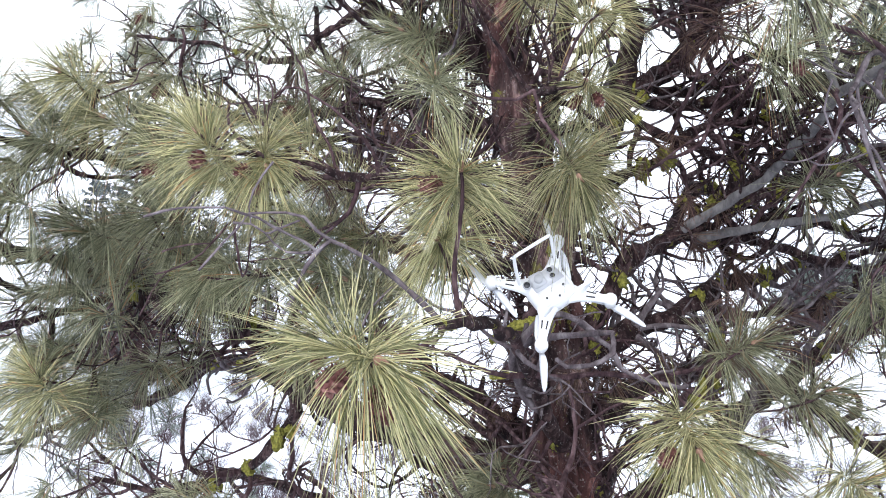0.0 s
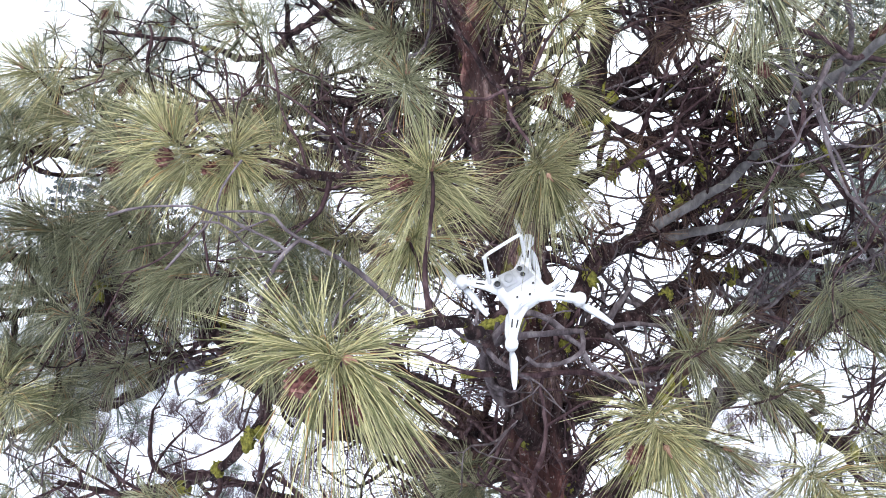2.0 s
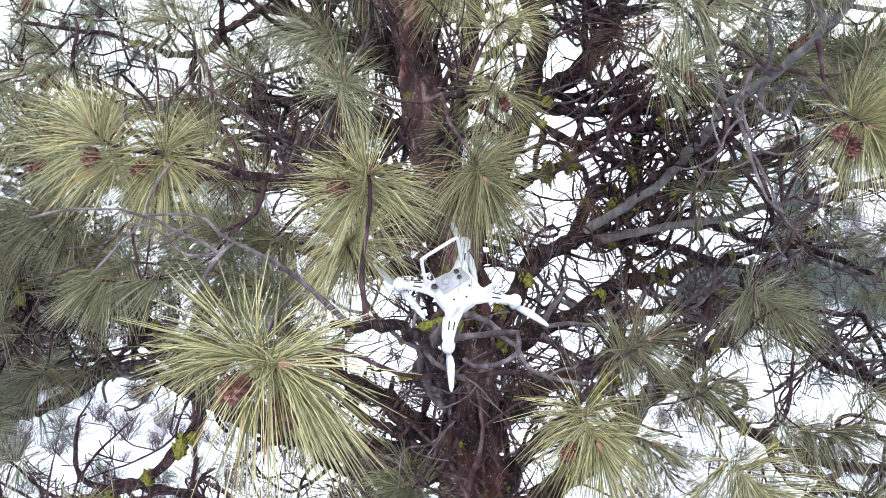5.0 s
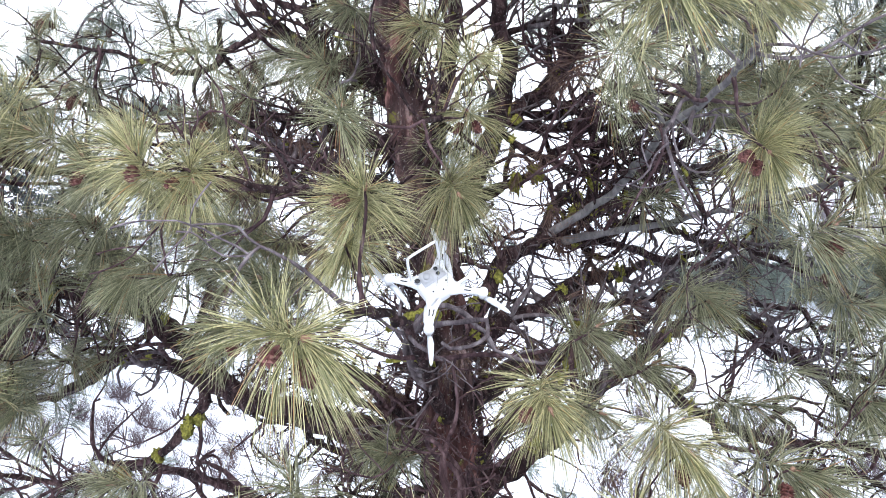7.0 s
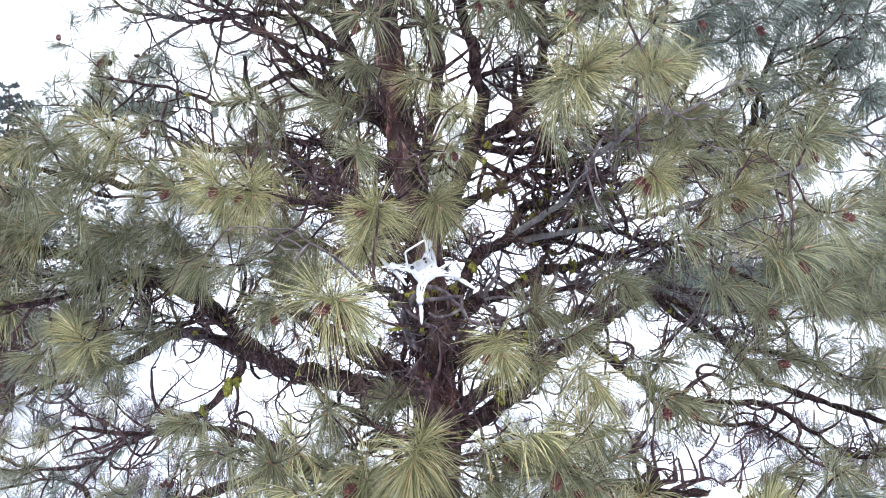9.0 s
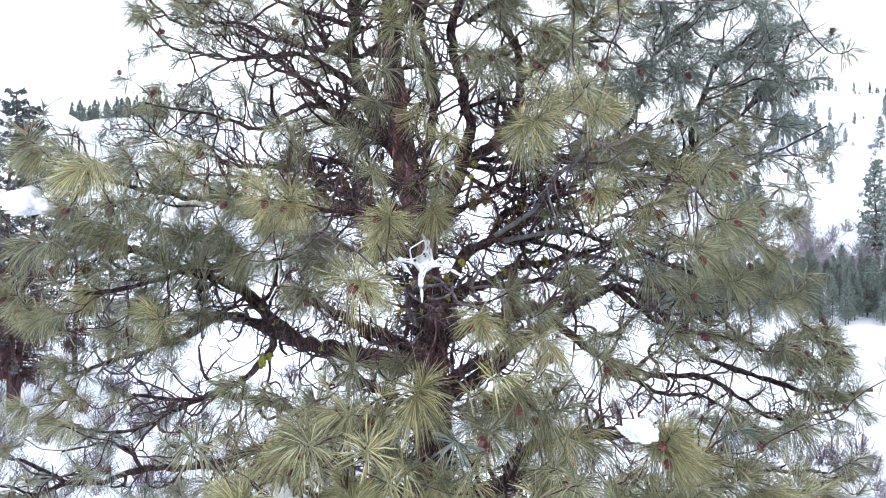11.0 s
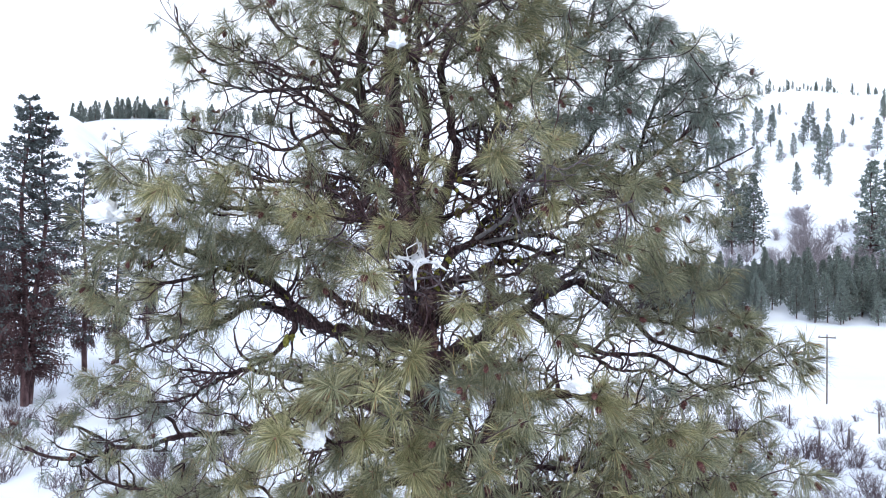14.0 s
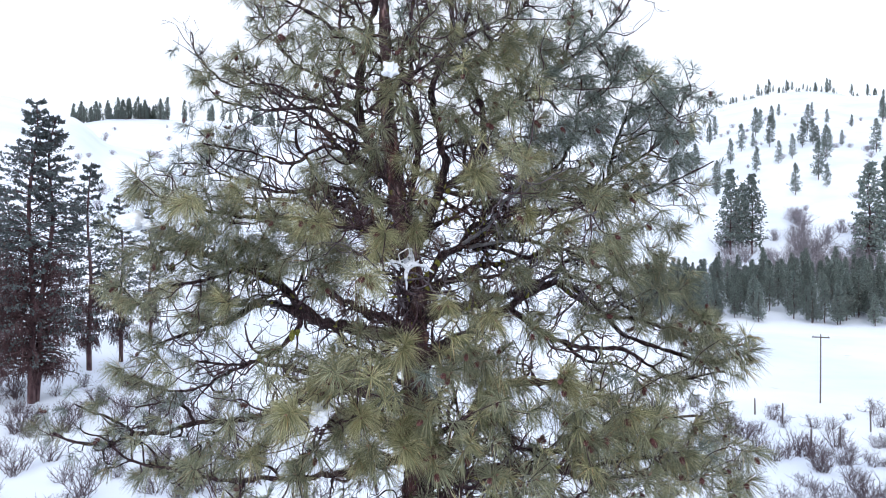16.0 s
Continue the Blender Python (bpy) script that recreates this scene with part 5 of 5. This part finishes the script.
bm_part("shell", loft([super_ring(0.036, 0.034, -0.050), super_ring(0.054, 0.05, -0.043), super_ring(0.064, 0.06, -0.022), super_ring(0.067, 0.063, 0.0),
                       super_ring(0.065, 0.061, 0.018), super_ring(0.058, 0.054, 0.030), super_ring(0.05, 0.047, 0.033)]), M_WHITE, drone)
bm_part("battery_hatch", rounded([(-0.048, -0.05, 0.0332), (0.048, -0.05, 0.0332), (0.05, -0.004, 0.0332), (-0.05, -0.004, 0.0332)], 0.003, 0.001), M_WHITE, drone)
bm_part("belly_plate", rounded([(-0.05, 0.0, 0.0332), (0.05, 0.0, 0.0332), (0.046, 0.05, 0.0332), (-0.046, 0.05, 0.0332)], 0.005, 0.0015), M_PALE, drone, "pale grey belly plate")
bm_part("gimbal_plate", rounded([(-0.046, 0.012, 0.0386), (-0.004, 0.008, 0.0386), (0.0, 0.052, 0.0386), (-0.042, 0.056, 0.0386)], 0.008, 0.002), M_PALE, drone, "grey gimbal mounting plate")
bm_part("gimbal_ring", disc(-0.022, 0.03, 0.049, 0.014, 0.010), M_GREYP, drone)
for sx, sy, r in ((0.022, 0.020, 0.0075), (0.026, 0.040, 0.0085), (-0.058, 0.036, 0.010), (0.03, -0.02, 0.003), (0.0, -0.044, 0.003), (-0.035, -0.03, 0.003)):
    eye = bm_part("sensor", disc(sx, sy, 0.0405 if sy > 0 else 0.0375, r, 0.006), M_LENS, drone, "round dark sensor window")
    bm_part("bezel", disc(sx, sy, 0.0392 if sy > 0 else 0.0362, r * 1.3, 0.005), M_GREYP, eye)
bm_part("vent", rounded([(-0.014, -0.056, 0.0305), (0.014, -0.056, 0.0305), (0.014, -0.051, 0.032), (-0.014, -0.051, 0.032)], 0.003, 0.001), M_LENS, drone, "dark air slot")

BLADES = {(1, -1): (-65, 0.0), (-1, -1): (-121, 0.0), (-1, 1): (-85, 0.0), (1, 1): (-107, 0.0)}
for (ax, ay), (spin, _) in BLADES.items():
    corner = Vector((0.124 * ax, 0.124 * ay, 0))
    way = corner.normalized()
    side = Vector((-way.y, way.x, 0))
    rings = []
    for d, w, lo, hi in ((0.045, 0.036, -0.024, 0.026), (0.07, 0.028, -0.019, 0.021), (0.09, 0.021, -0.014, 0.016), (0.115, 0.0165, -0.012, 0.014), (0.15, 0.0135, -0.011, 0.011), (0.172, 0.0145, -0.012, 0.011), (0.186, 0.012, -0.010, 0.009), (0.194, 0.005, -0.006, 0.005)):
        ring = []
        for j in range(14):
            a = 2 * math.pi * j / 14
            zz = (hi + lo) / 2 + (hi - lo) / 2 * math.sin(a)
            ring.append(way * d + side * (w * math.cos(a)) + Vector((0, 0, zz)))
        rings.append(ring)
    arm = bm_part("arm", loft(rings), M_WHITE, drone)
    for k, off in enumerate((-0.008, 0.008)):
        c0, c1 = way * 0.105 + side * off, way * 0.132 + side * off * 0.8
        bm_part("vent_slot", rounded([c0 - side * 0.0022 + Vector((0, 0, 0.0125)), c1 - side * 0.0022 + Vector((0, 0, 0.0105)), c1 + side * 0.0022 + Vector((0, 0, 0.0105)), c0 + side * 0.0022 + Vector((0, 0, 0.0125))], 0.0025, 0.0006, 1), M_LENS, arm, "dark slot in the arm")
    bm_part("motor_pod", loft([[corner + Vector((r * math.cos(a), r * math.sin(a), z)) for a in np.linspace(0, 2 * math.pi, 20, endpoint=False)] for r, z in ((0.015, -0.020), (0.0185, -0.016), (0.0195, 0.0), (0.0175, 0.010), (0.010, 0.015))]), M_WHITE, arm)
    bm_part("motor", disc(corner.x, corner.y, -0.026, 0.014, 0.013), M_METAL, arm, "silver brushless motor can")
    prop = bm_part("propeller", disc(corner.x, corner.y, -0.036, 0.008, 0.009), M_PROP, drone)
    for flip in (0, 180):
        a = radians(spin + flip)
        u, v2 = Vector((math.cos(a), math.sin(a), 0)), Vector((-math.sin(a), math.cos(a), 0))
        rings = []
        for d, w, off, twist in ((0.006, 0.006, 0, 0.5), (0.025, 0.011, 0.002, 0.45), (0.045, 0.0125, 0.003, 0.3), (0.08, 0.010, 0.001, 0.2), (0.108, 0.007, -0.001, 0.12), (0.119, 0.003, -0.002, 0.1)):
            lean = 0.10 * d * (0.4 + d / 0.12)
            c = corner + u * d + v2 * off + Vector((0, 0, -0.036 - lean))
            e, th = (v2 * math.cos(twist) + Vector((0, 0, math.sin(twist)))) * w, Vector((0, 0, 0.0012))
            rings.append([c - e, c - e * 0.3 + th, c + e * 0.5 + th, c + e, c + e * 0.5 - th, c - e * 0.3 - th])
        bm_part("blade", loft(rings), M_PROP, prop)
for sy in (-1, 1):
    foot = []
    pts = [(-0.066, 0.062 * sy, 0.015), (-0.066, 0.078 * sy, 0.07), (-0.064, 0.090 * sy, 0.122), (-0.052, 0.092 * sy, 0.131), (0, 0.092 * sy, 0.132), (0.052, 0.092 * sy, 0.131), (0.064, 0.090 * sy, 0.122), (0.066, 0.078 * sy, 0.07), (0.066, 0.062 * sy, 0.015)]
    v, f = tube(spline(pts, 0.008), np.full(len(spline(pts, 0.008)), 0.0052), 10)
    part("landing_skid", mesh_of("landing_skid", v, f, M_WHITE), drone)


# ---- snow lying on the branches ----
def snow_clump(x, y, z, sx, sy, sz, seed):
    """Several lumps of snow that lean on one another, uneven and flat below."""
    bm = bmesh.new()
    rs = random.Random(seed)
    lobes = [(Vector((rs.uniform(-1, 1), rs.uniform(-1, 1), rs.uniform(-0.1, 0.9))).normalized(), rs.uniform(0.25, 0.7)) for n in range(7)]
    bmesh.ops.create_icosphere(bm, subdivisions=5, radius=1)
    for v in bm.verts:
        q = v.co.copy()
        k = 0.6 + 0.5 * noise.noise(q * 1.7 + Vector((seed, 0, 0))) + 0.26 * noise.noise(q * 4.5 + Vector((0, seed, 0))) + 0.1 * noise.noise(q * 11 + Vector((0, 0, seed)))
        for c, w in lobes:
            k += w * max(0.0, q.dot(c) - 0.62) ** 1.2 * 1.6
        v.co = Vector((q.x * sx * k, q.y * sy * k, (q.z if q.z > 0 else q.z * 0.45) * sz * k * 1.15)) * 1.15
    me = bpy.data.meshes.new("snow_clump")
    bm.to_mesh(me)
    bm.free()
    me.materials.append(M_CLUMP)
    me.polygons.foreach_set("use_smooth", [True] * len(me.polygons))
    ob = new("snow_clump", me)
    ob.location = (x, y, z)
    tagged(ob, "clump of white snow lying on pine twigs", "snow", "snow on the pine")


for n, (place, size) in enumerate(zip(SNOW, ((0.19, 0.17, 0.11), (0.09, 0.09, 0.10), (0.13, 0.1, 0.075), (0.075, 0.08, 0.11), (0.12, 0.1, 0.05)))):
    snow_clump(*place, *size, n + 1)


# ---- background trees ----
def conifer(name, height, spread, seed, whorls, per, mat, bare=0.12, droop=0.25, blades=7, blade=0.5, open_crown=0.0, dead=0.0, dome=0.0):
    """Trunk and crown meshes of a conifer; the crown is made of short blades on drooping boughs."""
    rng = np.random.default_rng(seed)
    path = np.array([(0.02 * height * math.sin(k * 0.9 + seed) * k / 14, 0.015 * height * math.sin(k * 0.7 + seed) * k / 14, height * k / 13) for k in range(14)])
    path[0, 2] = -0.4
    rad = np.linspace(height * 0.0125, height * 0.002, 14)
    tr = [tube(path, rad, 8)]
    vs, fs = [], []
    for w in range(whorls):
        h = bare + (1 - bare) * (w + rng.random()) / whorls
        c = np.array([np.interp(h * height, path[:, 2], path[:, k]) for k in range(3)])
        reach = spread * (1 - h) ** 0.85 * (0.55 + 0.45 * min(1, (h - bare) / 0.25)) * rng.uniform(0.75, 1.1) + 0.012 * spread
        if dome:
            reach = spread * min(1, (1.02 - h) / dome) ** 0.65 * (0.7 + 0.3 * min(1, (h - bare) / 0.2)) * rng.uniform(0.7, 1.1)
        for b in range(per):
            if rng.random() < open_crown:
                continue
            a = rng.random() * 2 * math.pi
            L = reach * rng.uniform(0.55, 1.12)
            end = c + np.array((math.cos(a) * L, math.sin(a) * L, L * (rng.uniform(-droop, 0.25) if not dome else rng.uniform(-0.35, 0.1) + 0.45 * h)))
            bough = np.array([c, (c + end) / 2 + np.array((0, 0, 0.08 * L)), end])
            tr.append(tube(bough, np.array((0.012, 0.008, 0.003)) * height * 0.35 * max(0.25, 1 - h), 3))
            if h < dead and rng.random() < 0.8:
                for k in range(13):
                    q = c + (end - c) * rng.uniform(0.3, 1.0)
                    e = q + np.array((rng.normal(0, 0.25), rng.normal(0, 0.25), -rng.uniform(0.2, 1.0)))
                    tr.append(tube(np.array([q, (q + e) / 2 + rng.normal(0, 0.05, 3), e]), np.array((0.02, 0.016, 0.006)), 3))
                if h < 0.45 * dead or rng.random() < 0.5:
                    continue
            for k in range(blades):
                t = rng.uniform(0.2, 1.05) if not dome else 1.05 - 0.65 * rng.random() ** 1.5
                p = c + (end - c) * t + rng.normal(0, 0.5 * blade, 3) * (1.15 - h)
                d = rng.normal(0, 1, 3) + (end - c) / (L + 1e-6) * 0.8
                d /= np.linalg.norm(d)
                s = np.cross(d, rng.normal(0, 1, 3))
                s /= np.linalg.norm(s)
                ln, wd = blade * rng.uniform(0.5, 1.0), blade * 0.16
                o = len(vs)
                vs += [p - s * wd, p + d * ln * 0.5 - s * wd * 1.3, p + d * ln, p + d * ln * 0.5 + s * wd * 1.3, p + s * wd, p + np.cross(d, s) * wd]
                fs += [(o, o + 1, o + 5), (o + 1, o + 2, o + 5), (o + 2, o + 3, o + 5), (o + 3, o + 4, o + 5)]
    v, f = joined(tr)
    return mesh_of("trunk", v, f, M_FTRUNK), mesh_of("crown", np.array(vs), np.array(fs), mat, False)


def stand(x, y, meshes, label, group="", scale=1.0, turn=0.0, lean=0.0):
    ob = new("conifer")
    ob.matrix_world = Matrix.LocRotScale((x, y, ground_z(x, y)), (Matrix.Rotation(lean, 3, "Y") @ Matrix.Rotation(turn, 3, "Z")).to_euler(), (scale,) * 3)
    tagged(ob, label, "tree", group)
    part("trunk", meshes[0], ob)
    part("crown", meshes[1], ob)
    return ob


def at_bearing(az, d):
    return CENTRE[0] + d * math.sin(radians(az)), CENTRE[1] + d * math.cos(radians(az))


bg = random.Random(21)
tall = [conifer("tall", 19.5, 3.9 - 0.6 * k, 31 + k, 56, 8, M_FAR, 0.1, 0.35, 26, 0.25, 0.15, 0.5, 0.6) for k in range(2)]
for az, d, s, k, lean in ((-20.35, 48.5, 0.92, 0, 0.0), (-20.1, 48.9, 0.88, 1, 4.0), (-22.7, 50, 0.66, 0, -1.0)):
    stand(*at_bearing(az, d), tall[k], "tall dark pine with a bare reddish trunk on snow", "tall pines on the slope", s, k * 2.0 + az, radians(lean))
slim = [conifer("slim", 15.0, 1.9, 51 + k, 44, 6, M_FAR, 0.12, 0.35, 24, 0.25, 0.15, 0.4, 0.4) for k in range(2)]
for az, d, s, k in ((-16.7, 56, 0.98, 0), (-14.6, 59, 0.85, 1), (-12.6, 70, 0.8, 0), (-21.8, 62, 0.8, 1), (-8.5, 78, 0.8, 1)):
    stand(*at_bearing(az, d), slim[k], "slender dark conifer standing in snow", "slender conifers on the slope", s, k + az)
mid = [conifer("mid", 15.0, 3.3, 71 + k, 36, 7, M_HAZYFOREST, 0.12, 0.3, 8, 0.64, 0.12, 0.0, 0.9) for k in range(3)]
for i in range(290):
    az = bg.uniform(25.5, 48)
    d = 170 + bg.random() ** 1.2 * 60
    stand(*at_bearing(az, d), mid[i % 3], "dark green conifer in a dense stand at the field's edge", "conifer stand beyond the field", bg.uniform(0.35, 0.72), bg.uniform(0, 6))
for az, d, s in ((32.4, 262, 1.95), (33.9, 262, 1.8), (41.4, 250, 2.1), (42.6, 255, 2.1), (33.2, 270, 1.5)):
    stand(*at_bearing(az, d), mid[int(d) % 3], "tall dark pine above the conifer stand", "tall pines behind the stand", s, d)
far = [conifer("far", 16.0, 3.1, 91 + k, 26, 7, M_HAZYFOREST, 0.12, 0.2, 5, 0.95, 0.1, 0.0, 0.9) for k in range(3)]
for i in range(58):
    az, d = bg.uniform(27, 47), bg.uniform(330, 580)
    stand(*at_bearing(az, d), far[i % 3], "single dark conifer on the snowy hillside", "scattered hillside conifers", bg.uniform(0.5, 1.15), bg.uniform(0, 6))
for i in range(30):
    az = bg.uniform(34, 48)
    d = bg.uniform(735, 790) if az > 35 else bg.uniform(745, 800)
    stand(*at_bearing(az, d), far[i % 3], "small dark conifer on the hill's crest", "conifers along the crest", bg.uniform(0.3, 0.9), bg.uniform(0, 6))


def woodland(name, label, places):
    """Many far conifers as one joined piece of the landscape."""
    trunks, crowns = [], []
    for x, y, meshes, s, turn in places:
        m = np.array(Matrix.LocRotScale((x, y, ground_z(x, y)), Euler((0, 0, turn)), (s,) * 3))
        for me, bag, k in ((meshes[0], trunks, 4), (meshes[1], crowns, 3)):
            v = np.empty(len(me.vertices) * 3)
            me.vertices.foreach_get("co", v)
            f = np.empty(len(me.loops), int)
            me.loops.foreach_get("vertex_index", f)
            bag.append((v.reshape(-1, 3) @ m[:3, :3].T + m[:3, 3], f.reshape(-1, k)))
    ob = new(name)
    tagged(ob, label, "woodland", kind="stuff")
    part("trunks", mesh_of("trunks", *joined(trunks), M_FTRUNK), ob, kind="stuff")
    part("crowns", mesh_of("crowns", *joined(crowns), M_HAZYFOREST, False), ob, kind="stuff")


places = []
for i in range(140):
    az = bg.uniform(-17.9, -11.3) if i < 115 else bg.uniform(-11, -3)
    places.append((*at_bearing(az, bg.uniform(462, 500)), far[i % 3], bg.uniform(0.25, 0.9), bg.uniform(0, 6)))
crest = []
for i in range(170):
    az = bg.uniform(24, 47)
    crest.append((*at_bearing(az, bg.uniform(742, 790)), far[i % 3], bg.uniform(0.2, 0.5), bg.uniform(0, 6)))
woodland("crest_woodland", "thin dark line of conifers on the hill's crest", crest)
woodland("ridge_woodland", "dark belt of conifers along the snowy ridge", places)


# ---- bare shrubs, posts and the power pole ----
def shrub_mesh(seed, height, stems, mat):
    rng = np.random.default_rng(seed)
    bits = []
    for _ in range(stems):
        p, w = np.array((rng.normal(0, 0.25), rng.normal(0, 0.25), -0.1)), np.array((rng.normal(0, 0.4), rng.normal(0, 0.4), 1.0))
        path = [p.copy()]
        for k in range(6):
            w = w + rng.normal(0, 0.22, 3)
            w[2] = abs(w[2])
            p = p + w / np.linalg.norm(w) * height / 6
            path.append(p.copy())
        path = np.array(path)
        bits.append(tube(path, np.linspace(0.024, 0.006, 7), 4))
        for k in (2, 3, 4, 5):
            for _ in range(2):
                q = path[k]
                d = rng.normal(0, 1, 3)
                d[2] = abs(d[2]) + 0.4
                e = q + d / np.linalg.norm(d) * height * rng.uniform(0.15, 0.4)
                bits.append(tube(np.array([q, (q + e) / 2 + rng.normal(0, 0.04, 3), e]), np.array((0.012, 0.009, 0.004)), 3))
    v, f = joined(bits)
    return mesh_of("shrub", v, f, mat)


SHRUBS = [shrub_mesh(300 + k, 1.9, 22, M_SHRUB) for k in range(3)]
THICKETS = [shrub_mesh(320 + k, 1.9, 30, M_HAZYSHRUB) for k in range(3)]


def shrub(az, d, s):
    x, y = at_bearing(az, d)
    ob = new("shrub", SHRUBS[bg.randrange(3)])
    ob.matrix_world = Matrix.LocRotScale((x, y, ground_z(x, y)), Euler((0, 0, bg.uniform(0, 6))), (s, s, s * bg.uniform(0.75, 1.1)))
    tagged(ob, "leafless purplish-brown shrub poking out of snow", "shrub", "bare shrubs")


def thicket(name, label, spots):
    """Far bare shrubs as one joined piece of the landscape."""
    bag = []
    for az, d, s in spots:
        x, y = at_bearing(az, d)
        m = np.array(Matrix.LocRotScale((x, y, ground_z(x, y)), Euler((0, 0, bg.uniform(0, 6))), (s, s, s)))
        me = THICKETS[bg.randrange(3)]
        v = np.empty(len(me.vertices) * 3)
        me.vertices.foreach_get("co", v)
        f = np.empty(len(me.loops), int)
        me.loops.foreach_get("vertex_index", f)
        bag.append((v.reshape(-1, 3) @ m[:3, :3].T + m[:3, 3], f.reshape(-1, 4)))
    ob = new(name, mesh_of(name, *joined(bag), M_HAZYSHRUB))
    tagged(ob, label, "thicket", kind="stuff")


for i in range(110):
    shrub(bg.uniform(-24, -6), bg.uniform(20, 52), bg.uniform(0.35, 0.8))
for i in range(26):
    shrub(bg.uniform(-6, 24), bg.uniform(30, 75), bg.uniform(0.6, 1.3))
for i in range(80):
    shrub(bg.uniform(24, 46), bg.uniform(40, 76), bg.uniform(0.4, 1.05))
for i in range(9):
    shrub(bg.uniform(36, 41), bg.uniform(36, 44), bg.uniform(0.4, 0.75))
for i in range(10):
    shrub(bg.uniform(37, 43), bg.uniform(44, 60), bg.uniform(0.4, 0.75))
U = bg.uniform
thicket("valley_thicket", "haze-pale belt of leafless brush along the valley floor", [(U(32, 46), U(225, 300), U(2.0, 4.0)) for i in range(85)])
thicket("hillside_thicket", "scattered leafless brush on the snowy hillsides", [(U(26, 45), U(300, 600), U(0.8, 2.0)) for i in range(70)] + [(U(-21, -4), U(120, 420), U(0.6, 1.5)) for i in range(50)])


def post(az, d, h, lean):
    x, y = at_bearing(az, d)
    v, f = tube(np.array([(0, 0, -0.3), (lean * 0.5, 0, h * 0.5), (lean, 0.02, h), (lean, 0.02, h + 0.01)]), np.array((0.075, 0.07, 0.065, 0.03)), 8)
    ob = new("fence_post", mesh_of("fence_post", v, f, M_POST))
    ob.location = (x, y, ground_z(x, y))
    tagged(ob, "weathered wooden fence post standing in snow", "fence post", "fence posts")


for i in range(12):
    post(23 + i * 1.85, 66 + 5 * math.sin(i * 1.3), 1.5 + 0.3 * math.sin(i * 2.1), 0.05 * math.sin(i))
post(-20.0, 27.0, 1.5, 0.03)
px, py = at_bearing(38.4, 80)
pole = new("utility_pole")
pole.location = (px, py, ground_z(px, py))
tagged(pole, "thin wooden utility pole with a short crossarm", "utility pole")
v, f = tube(np.array([(0, 0, -0.5), (0.03, 0, 3), (0.04, 0, 6.9), (0.04, 0, 6.92)]), np.array((0.08, 0.072, 0.062, 0.035)), 10)
part("post", mesh_of("post", v, f, M_POST), pole)
cross = rounded([(-0.75, -0.05, 6.55), (0.83, -0.05, 6.55), (0.83, 0.05, 6.55), (-0.75, 0.05, 6.55)], 0.12, 0.01)
bmesh.ops.rotate(cross, cent=(0.04, 0, 6.6), matrix=Matrix.Rotation(radians(-38), 3, "Z"), verts=cross.verts)
arm2 = bm_part("crossarm", cross, M_POST, pole)
for k in (-0.65, 0.72):
    w = Matrix.Rotation(radians(-38), 4, "Z") @ Vector((k, 0, 0))
    bm_part("insulator", disc(w.x + 0.01, w.y, 6.73, 0.035, 0.13, 10), M_GREYP, arm2)
